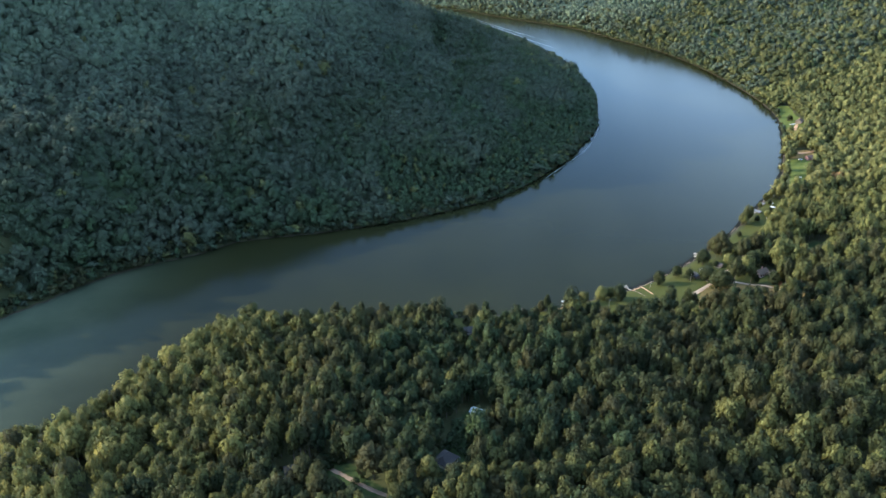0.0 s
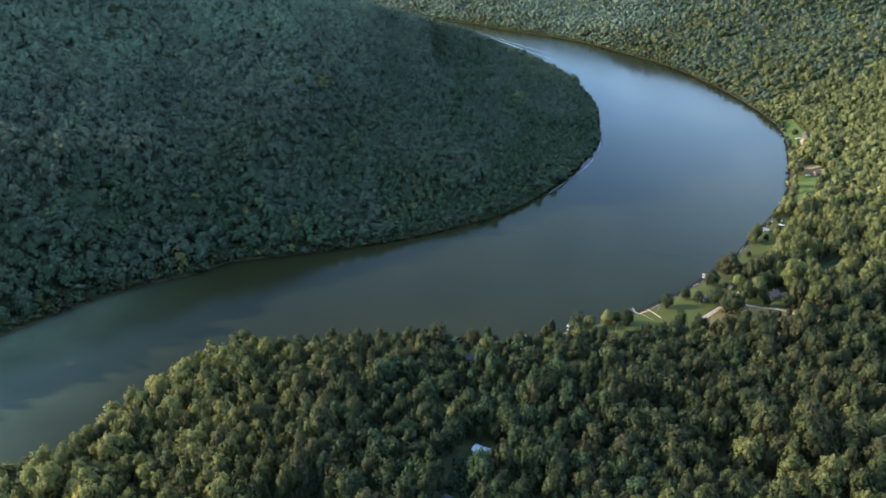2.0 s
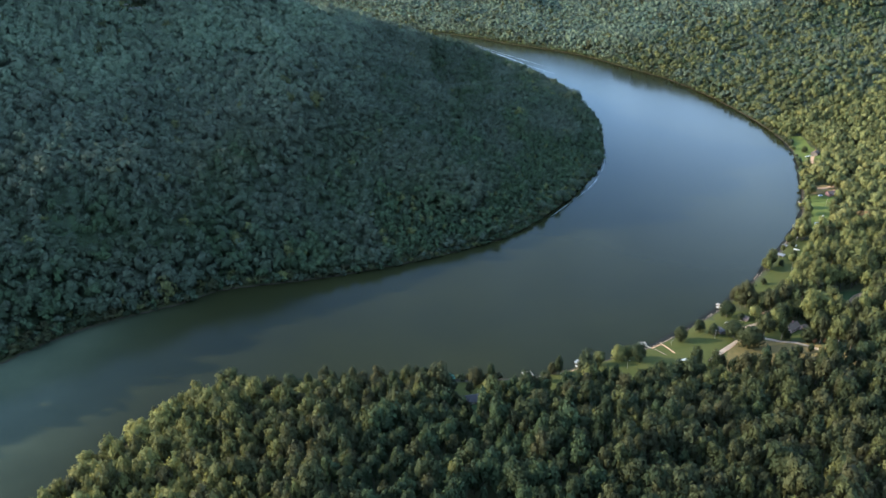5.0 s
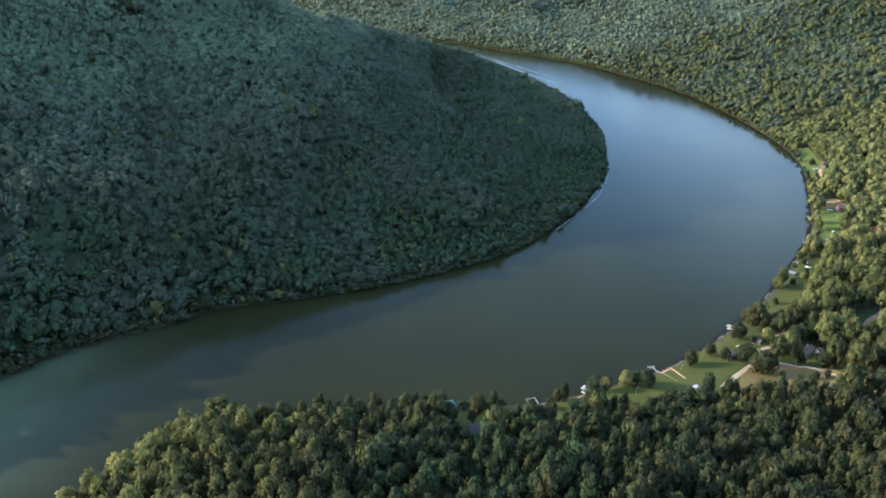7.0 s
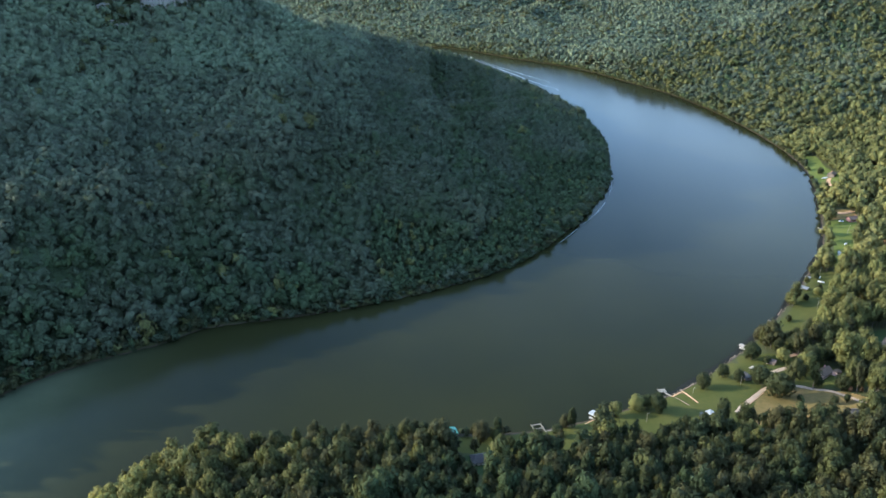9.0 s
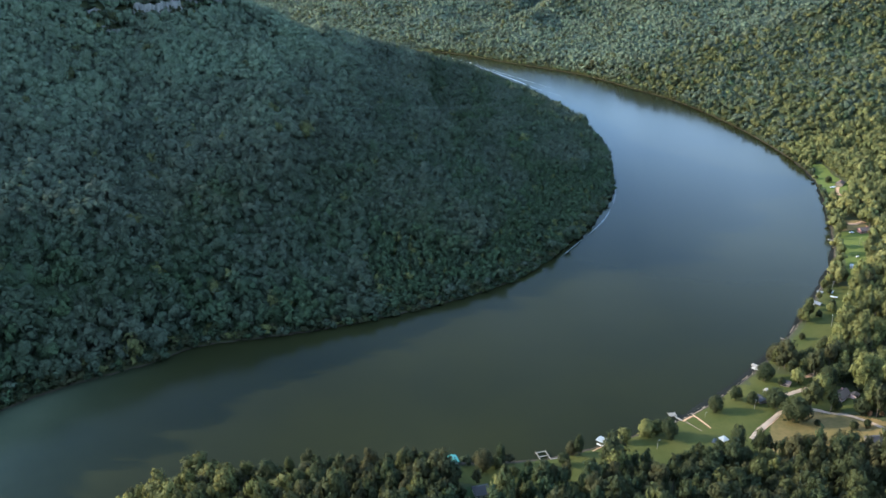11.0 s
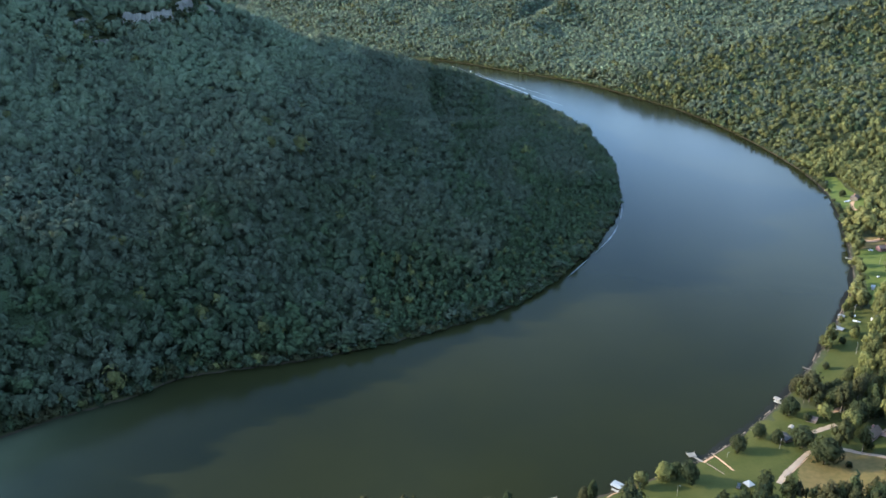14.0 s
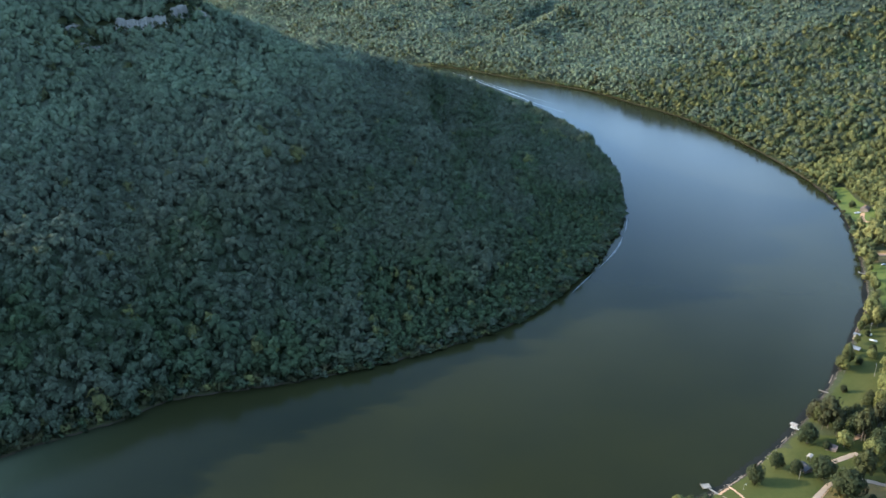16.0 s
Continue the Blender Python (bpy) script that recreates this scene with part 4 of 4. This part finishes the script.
# ---- boats ----
def boat(x, y, z, turn, length, label, canopy=False):
    b = thing("motorboat", x, y, z, turn, label, "boat")
    bm, rings = bmesh.new(), []
    w = length * 0.19
    for u, k in ((-0.5, 0.9), (-0.2, 1.0), (0.15, 0.95), (0.38, 0.55), (0.5, 0.06)):
        rings.append([bm.verts.new((u * length, s * w * k * f, h + 0.12 * max(u, 0))) for s, f, h in ((-1, 1, 0.75), (-1, 0.7, 0.05), (1, 0.7, 0.05), (1, 1, 0.75))])
    for p, q in zip(rings, rings[1:]):
        for i in range(3):
            bm.faces.new((p[i], q[i], q[i + 1], p[i + 1]))
    bm.faces.new(rings[0])
    for p, q in zip(rings[:2], rings[1:3]):
        bm.faces.new([bm.verts.new(v.co + Vector((0, 0, -0.4))) for v in (p[0], p[3], q[3], q[0])])
    for p, q in zip(rings[2:], rings[3:]):
        bm.faces.new((p[0], p[3], q[3], q[0]))
    bmesh.ops.recalc_face_normals(bm, faces=bm.faces[:])
    part("hull", bm, PAINT, b)
    part("windscreen", box(0.1 * length, -w * 0.7, 0.78, 0.14 * length, w * 0.7, 1.25), GLASS, b)
    part("console", box(-0.02 * length, -w * 0.5, 0.4, 0.09 * length, w * 0.5, 1.0, None, 0.05), PAINT, b)
    part("outboard_motor", box(-0.55 * length, -0.2, 0.3, -0.505 * length, 0.2, 1.15, None, 0.05), DARK_PAINT, b)
    if canopy:
        part("canopy", box(-0.25 * length, -w * 0.9, 1.9, 0.12 * length, w * 0.9, 2.0, None, 0.03), PAINT, b)
        posts(b, [(-0.22 * length, -w * 0.8), (-0.22 * length, w * 0.8), (0.1 * length, -w * 0.8), (0.1 * length, w * 0.8)], 0.7, 1.92, GREY_METAL, 0.03, "canopy_pole")
    return b


boat(47, 2092, -0.2, 118, 11.0, "white motorboat under way on the far reach", True)
boat(3, 2192, -0.2, 118, 9.0, "small white motorboat on the far reach")
boat(303, 667, height(303, 667) + 0.2, -35, 5.5, "white motorboat drawn up on the lawn")
boat(58.5, 461.5, height(58.5, 461.5) + 0.1, 60, 3.6, "small white skiff pulled up on the bank")
boat(446, 968, height(446, 968) + 0.2, 10, 6.0, "white motorboat parked on grass by the farmhouse")


# ---- houses ----
def house(name, x, y, turn, l, w, wall_h, rise, wall_mat, roof_mat, label, hip=0.0, base=None, chimney=False, openings=True):
    z = height(x, y) - 0.3 if base is None else base
    h = thing(name, x, y, z, turn, label, "house")
    wall = bmesh.new()
    box(-l / 2, -w / 2, 0, l / 2, w / 2, wall_h + 0.3, wall)
    if not hip:
        for sx in (-1, 1):
            vs = [wall.verts.new((sx * (l / 2 - t), yy, zz)) for t in (0, 0.2) for yy, zz in ((-w / 2, wall_h + 0.3), (w / 2, wall_h + 0.3), (0, wall_h + 0.3 + rise * 0.97))]
            wall.faces.new(vs[:3])
            wall.faces.new(vs[5:2:-1])
            wall.faces.new((vs[1], vs[4], vs[5], vs[2]))
            wall.faces.new((vs[0], vs[2], vs[5], vs[3]))
    bmesh.ops.recalc_face_normals(wall, faces=wall.faces[:])
    part("wall", wall, wall_mat, h)
    roof = part("roof", gable(l, w, wall_h + 0.3, rise, 0.5, 0.18, hip), roof_mat, h)
    part("ridge_cap", box(-l / 2 + hip - 0.3, -0.14, wall_h + rise + 0.44, l / 2 - hip + 0.3, 0.14, wall_h + rise + 0.53), roof_mat, roof)
    if chimney:
        part("chimney", box(l * 0.2, w * 0.12, wall_h, l * 0.2 + 0.8, w * 0.12 + 0.8, wall_h + rise + 1.1), BRICK_RED, roof)
    if openings:
        for sy in (-1, 1):
            n = max(2, round(l / 3))
            for k in range(n):
                cx, yy = -l / 2 + l * (k + 0.5) / n, sy * w / 2
                if k == n // 2 and sy < 0:
                    door = part("door", box(cx - 0.5, yy - 0.06, 0.3, cx + 0.5, yy + 0.04, 2.4), TIMBER, h)
                    part("door_frame", box(cx - 0.6, yy - 0.04, 2.4, cx + 0.6, yy + 0.03, 2.52), PAINT, door)
                else:
                    win = part("window", box(cx - 0.6, yy - 0.09, 1.15, cx + 0.6, yy + 0.09, 1.25), PAINT, h)
                    part("pane", box(cx - 0.52, yy - 0.03, 1.25, cx + 0.52, yy + 0.03, 2.3), GLASS, win)
                    part("window_frame", box(cx - 0.6, yy - 0.07, 2.3, cx + 0.6, yy + 0.07, 2.42), PAINT, win)
    return h


house("house", 235.6, 518, 37, 11.0, 6.4, 2.8, 2.4, SIDING, SHINGLE, "pink-beige house with grey shingle roof among trees", chimney=True)
house("house", 243.6, 517.4, 37, 4.4, 3.6, 2.3, 0.9, SIDING, SHINGLE, "small grey-roofed annex beside the pink-beige house", openings=False)
house("cottage", 228, 463.5, 8, 10.0, 7.0, 2.6, 2.0, TIMBER, DARK_SHINGLE, "dark timber cottage with dark roof at the wood edge", hip=2.5)
house("cottage", 10, 427.5, 15, 8.0, 7.0, 3.0, 2.0, TAN_SIDING, DARK_SHINGLE, "dark-roofed cottage hidden in trees near the river", hip=2.5)
house("mobile_home", 12.8, 307.5, -30, 9.4, 4.4, 2.7, 0.6, WHITE_SIDING, BLUE_METAL, "mobile home with pale blue metal roof in a clearing")
house("shed", 17.2, 302.2, -30, 3.2, 3.0, 2.3, 0.5, WHITE_SIDING, BLUE_METAL, "low white lean-to with pale blue metal roof", openings=False)
house("house", -4, 263.5, 55, 8.6, 7.6, 3.0, 2.2, TAN_SIDING, DARK_SHINGLE, "dark-roofed house in shade at a wood clearing", hip=2.8)
house("house", -71, 263, 20, 10.5, 8.5, 3.0, 2.2, TAN_SIDING, DARK_SHINGLE, "dark-roofed house half hidden by trees", hip=3.0)
house("shed", 209, 534.5, -40, 5.2, 4.6, 2.3, 1.3, TIMBER, BROWN_SHINGLE, "brown-roofed garden shed beside the gravel strip", openings=False)
house("shed", 316, 666.5, 20, 4.0, 3.0, 2.2, 0.9, WHITE_SIDING, WHITE_METAL, "small white metal shed on the riverside lawn", openings=False)
house("shed", 186, 516.5, -75, 6.2, 4.6, 2.2, 1.2, TIMBER, DARK_SHINGLE, "dark-roofed shed under lawn trees", openings=False)
house("camper", 347, 727.5, 60, 5.0, 2.3, 2.3, 0.15, WHITE_SIDING, WHITE_METAL, "small white camper trailer parked on the shaded grass", openings=False)
house("house", 455, 972, 50, 11.0, 7.5, 3.0, 2.0, TIMBER, SHINGLE, "dark timber farmhouse with grey roof on the far meadow", chimney=True)
house("house", 401, 812, 10, 11.0, 7.0, 2.9, 1.9, BRICK_RED, BROWN_SHINGLE, "red brick house with brown roof on the far bank", chimney=True)
house("cabin", 272, 555, 60, 8.0, 6.0, 2.8, 2.0, SIDING, BROWN_SHINGLE, "small pink cabin among hillside trees")


def carport(x, y, turn, l, w, high, label, mat):
    c = thing("carport", x, y, height(x, y), turn, label, "carport")
    part("roof", gable(l, w, high, 0.35, 0.15, 0.1), mat, c)
    posts(c, [(sx * (l / 2 - 0.2), sy * (w / 2 - 0.2)) for sx in (-1, 0, 1) for sy in (-1, 1)], -0.4, high + 0.02, GREY_METAL, 0.07)


carport(193, 526.5, 44, 3.6, 2.2, 2.4, "small open carport with a cream roof", CREAM_METAL)


def canopy_tent(x, y, turn, size, label):
    c = thing("canopy_tent", x, y, height(x, y), turn, label, "tent")
    bm, h = bmesh.new(), size / 2
    for dz in (0, 0.05):
        top = bm.verts.new((0, 0, 2.95 + dz))
        ring = [bm.verts.new((sx * h, sy * h, 2.3 + dz)) for sx, sy in ((-1, -1), (1, -1), (1, 1), (-1, 1))]
        low = [bm.verts.new(v.co + Vector((0, 0, -0.35))) for v in ring]
        for i in range(4):
            bm.faces.new((ring[i], ring[(i + 1) % 4], top))
            bm.faces.new((low[i], low[(i + 1) % 4], ring[(i + 1) % 4], ring[i]))
    part("cover", bm, WHITE_METAL, c, "white fabric cover")
    posts(c, [(sx * (h - 0.1), sy * (h - 0.1)) for sx in (-1, 1) for sy in (-1, 1)], -0.2, 2.3, GREY_METAL, 0.04)


canopy_tent(148.6, 474, 25, 4.4, "white peaked canopy tent on the lawn")


def car(x, y, turn, mat, label):
    c = thing("car", x, y, height(x, y) + 0.12, turn, label, "car")
    bm = box(-2.3, -0.9, 0.35, 2.3, 0.9, 0.95, None, 0.1)
    part("body", bm, mat, c)
    cab = bmesh.new()
    bmesh.ops.create_cone(cab, cap_ends=True, segments=4, radius1=1.0, radius2=0.72, depth=0.6, matrix=Matrix.Translation((-0.2, 0, 1.22)) @ Matrix.Diagonal((1.7, 1.15, 1, 1)) @ pose(0, 0, 0, 0, 0, 45))
    part("cabin", cab, GLASS, c)
    part("roof", box(-1.0, -0.56, 1.5, 0.6, 0.56, 1.58, None, 0.03), mat, c)
    for sx in (-1.45, 1.45):
        for sy in (-0.88, 0.88):
            part("wheel", rod((sx, sy - 0.1, 0.33), (sx, sy + 0.1, 0.33), 0.33, None, 10), RUBBER, c)


car(143.5, 474.2, 60, DARK_PAINT, "dark car parked beside the canopy tent")
car(-78, 259.5, 15, PAINT, "white car parked by the house in the wood")
car(390, 813.5, 5, PAINT, "white car parked before the brick house")
car(462, 984, 60, PAINT, "white car parked behind the farmhouse")
car(443, 966.5, 0, PAINT, "white car parked by the farmhouse drive")
car(238.5, 474, 80, DARK_PAINT, "dark car parked by the cottage")


# ---- yard lamps and poles ----
def yard_lamp(x, y, turn, high, label):
    p = thing("yard_lamp", x, y, height(x, y), turn, label, "lamp post", "yard lamps")
    part("pole", rod((0, 0, -0.5), (0, 0, high), 0.12, 0.08, 8), PALE_PLANK, p)
    part("arm", rod((0, 0, high - 0.3), (0.9, 0, high), 0.05), GREY_METAL, p)
    head = part("lamp_head", box(0.75, -0.22, high - 0.12, 1.35, 0.22, high + 0.08, None, 0.06), GREY_METAL, p)
    part("lamp_cover", rod((1.05, 0, high - 0.3), (1.05, 0, high - 0.125), 0.16, 0.2, 8), LAMP_GLASS, head)


for x, y, turn, high in ((110, 469, 0, 6.5), (178.7, 507.4, 60, 6.5), (147.4, 502, 20, 3.5), (238.5, 567, 0, 6.0), (276, 615, 90, 9.0), (308, 681, 40, 8.0), (378, 776, 0, 9.0), (2.2, 256, 90, 7.5)):
    yard_lamp(x, y, turn, high, "pale wooden pole with a yard lamp")


def gas_tank(x, y, turn, label):
    t = thing("gas_tank", x, y, height(x, y), turn, label, "tank")
    bm = rod((-1.5, 0, 1.0), (1.5, 0, 1.0), 0.62, None, 12)
    bmesh.ops.bevel(bm, geom=[e for e in bm.edges if abs(e.verts[0].co.x - e.verts[1].co.x) < 0.01], offset=0.25, segments=2, affect="EDGES")
    part("tank", bm, PAINT, t)
    for sx in (-0.9, 0.9):
        part("foot", box(sx - 0.12, -0.5, -0.1, sx + 0.12, 0.5, 0.5), STONE, t)


gas_tank(363.5, 750, 20, "white gas tank on the riverside field")
gas_tank(306, 676, 50, "white gas tank beside a lawn pole")

# ---- stones along the lawn's bank ----
r = np.random.RandomState(91)
line = curve_points([(118, 494), (134, 502.5), (164, 525), (196, 555), (239, 602), (288, 667), (335, 735), (364, 794), (406, 897), (443, 1009), (457, 1120)], 30)
n = 360
base = line[r.randint(len(line) - 1, size=n)] + r.normal(0, 0.6, (n, 2)) + r.uniform(-0.7, 0.7, (n, 2))
size = r.uniform(0.2, 0.55, n)
stones = []
for (px, py), k in zip(base, size):
    v = ICO_V * r.uniform(0.7, 1.2, (12, 1)) @ turned(r).T * (k, k, k * 0.6)
    stones.append(v + (px, py, max(height(px, py), -0.1) + 0.1))
faces = (ICO_F[None] + (np.arange(n) * 12)[:, None, None]).reshape(-1, 3)
tagged(new("bank_stones", quick_mesh("bank_stones", np.vstack(stones), faces, STONE)), "pale broken stones along the water's edge", "stones", kind="stuff")


# ---- cliffs near the top of the hill ----
def cliff(points, high, seed, label):
    """A broken rock wall that stands out of the slope, with ledges."""
    p = curve_points(points, 18)
    rr = np.random.RandomState(seed)
    t = np.gradient(p, axis=0)
    t /= np.linalg.norm(t, axis=1)[:, None]
    out = np.stack((t[:, 1], -t[:, 0]), 1)
    joint = rr.uniform(-1.5, 1.5, len(p))
    crest = high * (0.92 + 0.08 * np.sin(np.arange(len(p)) * 0.37 + seed) + rr.uniform(-0.09, 0.09, len(p)))
    ends = np.minimum(1, np.minimum(np.arange(len(p)), np.arange(len(p))[::-1]) / 2)
    rows = []
    levels = (-0.25, 0.0, 0.18, 0.34, 0.36, 0.55, 0.72, 0.75, 0.92, 1.0)
    foot = lookup(GZ, p[:, 0], p[:, 1])
    for k, lv in enumerate(levels):
        q = p + out * ((2.2 - 2.4 * max(lv, 0) + rr.uniform(-0.7, 0.7, len(p)) + joint) * 1.0)[:, None]
        rows.append(np.stack((q[:, 0], q[:, 1], foot + crest * lv * (0.25 + 0.75 * ends)), 1))
    back = p - out * 9
    rows.append(np.stack((back[:, 0], back[:, 1], np.maximum(foot + crest * 0.9 * (0.25 + 0.75 * ends), lookup(GZ, back[:, 0], back[:, 1]) - 1)), 1))
    v = np.stack(rows, 1).reshape(-1, 3)
    return tagged(new("cliff", quick_mesh("cliff", v, grid_faces(len(p), len(rows)), ROCK)), label, "cliff", kind="structure")


for k, (line, high) in enumerate(CLIFFS):
    cliff(line, high, 5 + k, "pale limestone cliff above the wooded slope")


# ---- single trees ----
def tree_mesh(seed, clumps, tufts, pointed=0.0, tall=1.0, wide=1.0, clear=0.2, reach=0.27, fill=0.46):
    """Crown and trunk meshes of one kind of tree; the crown sits on limbs."""
    v, f, ways = crown_shape(seed, clumps, tufts, 0.062, pointed, reach, fill)
    v = v * (wide, wide, tall * (1 - clear)) + (0, 0, tall * clear)
    crown = quick_mesh("crown", v, f, LEAVES_ONE)
    spray_ways(crown, ways)
    bm, rr = bmesh.new(), np.random.RandomState(seed)
    pieces = [rod((0, 0, -0.4), (0, 0, tall * 0.55), tall * 0.026, tall * 0.012, 7)]
    for k in range(6):
        a, z0 = k * 1.05 + rr.uniform(0, 0.6), tall * rr.uniform(0.22, 0.45)
        reach = wide * rr.uniform(0.2, 0.36)
        pieces.append(rod((0, 0, z0), (math.cos(a) * reach, math.sin(a) * reach, z0 + tall * rr.uniform(0.15, 0.3)), tall * 0.011, tall * 0.004, 4))
    for b in pieces:
        me = bpy.data.meshes.new("piece")
        b.to_mesh(me)
        b.free()
        bm.from_mesh(me)
        bpy.data.meshes.remove(me)
    trunk = bpy.data.meshes.new("trunk")
    bm.to_mesh(trunk)
    bm.free()
    trunk.materials.append(BARK)
    return crown, trunk


def tree(x, y, turn, size, meshes, label, group=""):
    t = thing("tree", x, y, height(x, y), turn, label, "tree", group)
    t.scale = size
    for name, me in zip(("crown", "trunk"), meshes):
        ob = new(name, me)
        ob.parent = t
    return t


KINDS = [tree_mesh(101 + k, 9, 540, 0.3 * (k % 3), 17.0 * (1, 1.08, 0.92, 1.0, 0.95, 1.12)[k], 9.6 * (1, 0.85, 1.12, 0.95, 1.05, 0.8)[k], 0.16) for k in range(6)]
LAWN_KINDS = [tree_mesh(131 + k, 9, 900, 0.0, 11.5, 10.5, -0.05, 0.23, 0.58) for k in range(4)]

TONES = {"d": DARK_LEAVES, "y": GOLD_LEAVES, "o": OLIVE_LEAVES}
TONE_NAMES = {"d": "dark green", "y": "yellow-green", "o": "olive green"}


def toned(meshes, mat):
    crown = meshes[0].copy()
    crown.materials[0] = mat
    return crown, meshes[1]


TONED_KINDS = {key: [toned(meshes, mat) for meshes in LAWN_KINDS] for key, mat in TONES.items()}
LAWN_TREES = [  # place, size, colour of the leaves
    (155.3, 507.8, 1.02, "d"), (172, 520.5, 0.85, "d"), (179.2, 513, 0.75, "d"), (191.5, 508, 1.45, "d"), (197, 492.5, 1.75, "d"), (93.5, 478, 0.85, "y"), (107.5, 484, 1.0, "y"), (114, 485, 0.8, "o"),
    (119.5, 479.8, 1.05, "d"), (198.6, 542, 1.25, "d"), (215, 567.5, 1.15, "o"), (220, 562, 1.2, "o"), (223, 571.5, 0.85, "o"), (216.3, 535.6, 0.95, "y"), (223.5, 553, 0.7, "d"), (218.5, 515, 0.95, "d"), (226, 523.5, 1.2, "y"), (233, 531, 1.2, "d"), (239, 537, 1.15, "y"),
    (247, 536, 1.2, "d"), (226, 503.5, 0.6, "d"), (237, 496.5, 1.1, "d"), (243, 500, 1.0, "d"), (251, 525, 1.0, "y"), (250, 510, 1.2, "d"), (255, 518, 1.1, "d"), (291.5, 647, 0.6, "d"), (287.5, 640.5, 0.7, "y"), (275, 633, 0.5, "d"),
    (302.5, 675, 0.45, "d"), (247, 598, 0.5, "d"), (224, 480, 0.5, "d"), (232, 481, 0.45, "d"), (208, 489, 0.4, "d"), (236, 562, 1.0, "d"), (229, 548, 1.1, "d"), (448, 986, 0.8, "d"), (262, 630, 0.95, "o"), (62, 468, 0.7, "o"), (56, 457, 0.7, "d"), (12, 452, 1.1, "o"),
    (306, 690, 0.6, "y"), (313, 697, 0.8, "y"), (206, 534.5, 0.5, "d"), (36, 452, 0.5, "d"), (28, 447, 0.6, "o"), (20, 455, 0.55, "o"),
    (234, 568, 0.55, "d"), (242, 563, 0.9, "d"), (248, 572, 0.95, "o"), (254, 580, 0.8, "d")]
for k, (x, y, size, tone) in enumerate(LAWN_TREES):
    tree(x, y, k * 67 % 360, (size, size, size * (1.0 + 0.08 * (k % 3)) * (0.8 if size > 1.3 else 1.0)), TONED_KINDS[tone][k % 4],
         "round %s broadleaf tree standing on the riverside lawn" % TONE_NAMES[tone] if size > 0.65 else "small %s leafy bush on the riverside lawn" % TONE_NAMES[tone], "lawn trees")
tree(65.5, 466, 40, (0.55, 0.55, 1.35), TONED_KINDS["d"][1], "tall narrow dark green tree beside the boat slip", "lawn trees")

RUSSET = surface("russet_leaves", (0.11, 0.055, 0.024), (0.20, 0.105, 0.045), 0.9, relief=0.5, depth=0.3)
for k, (x, y, size) in enumerate(((240, 493.5, 0.32), (246, 492, 0.3), (249, 480, 0.38))):
    bush = tree(x, y, k * 50, (size, size, size), LAWN_KINDS[k], "low russet autumn bush beside the gravel drive", "russet bushes")
    leaf_mesh = LAWN_KINDS[k][0].copy()
    leaf_mesh.materials[0] = RUSSET
    bush.children[0].data = leaf_mesh

x, y, r = spots(-240, 240, 207, FRONT_Y, 7.6, 21)
ok = seen(x, y, 6) & ~blocked(x, y)
for k, (px, py) in enumerate(zip(x[ok], y[ok])):
    g = float(np.clip(r.normal(1, 0.15), 0.65, 1.35))
    tree(px, py, r.uniform(0, 360), (g * r.uniform(0.92, 1.08), g * r.uniform(0.92, 1.08), g * r.uniform(0.9, 1.12)), KINDS[k % 6],
         "broadleaf tree in full leaf within the near wood", "near wood")
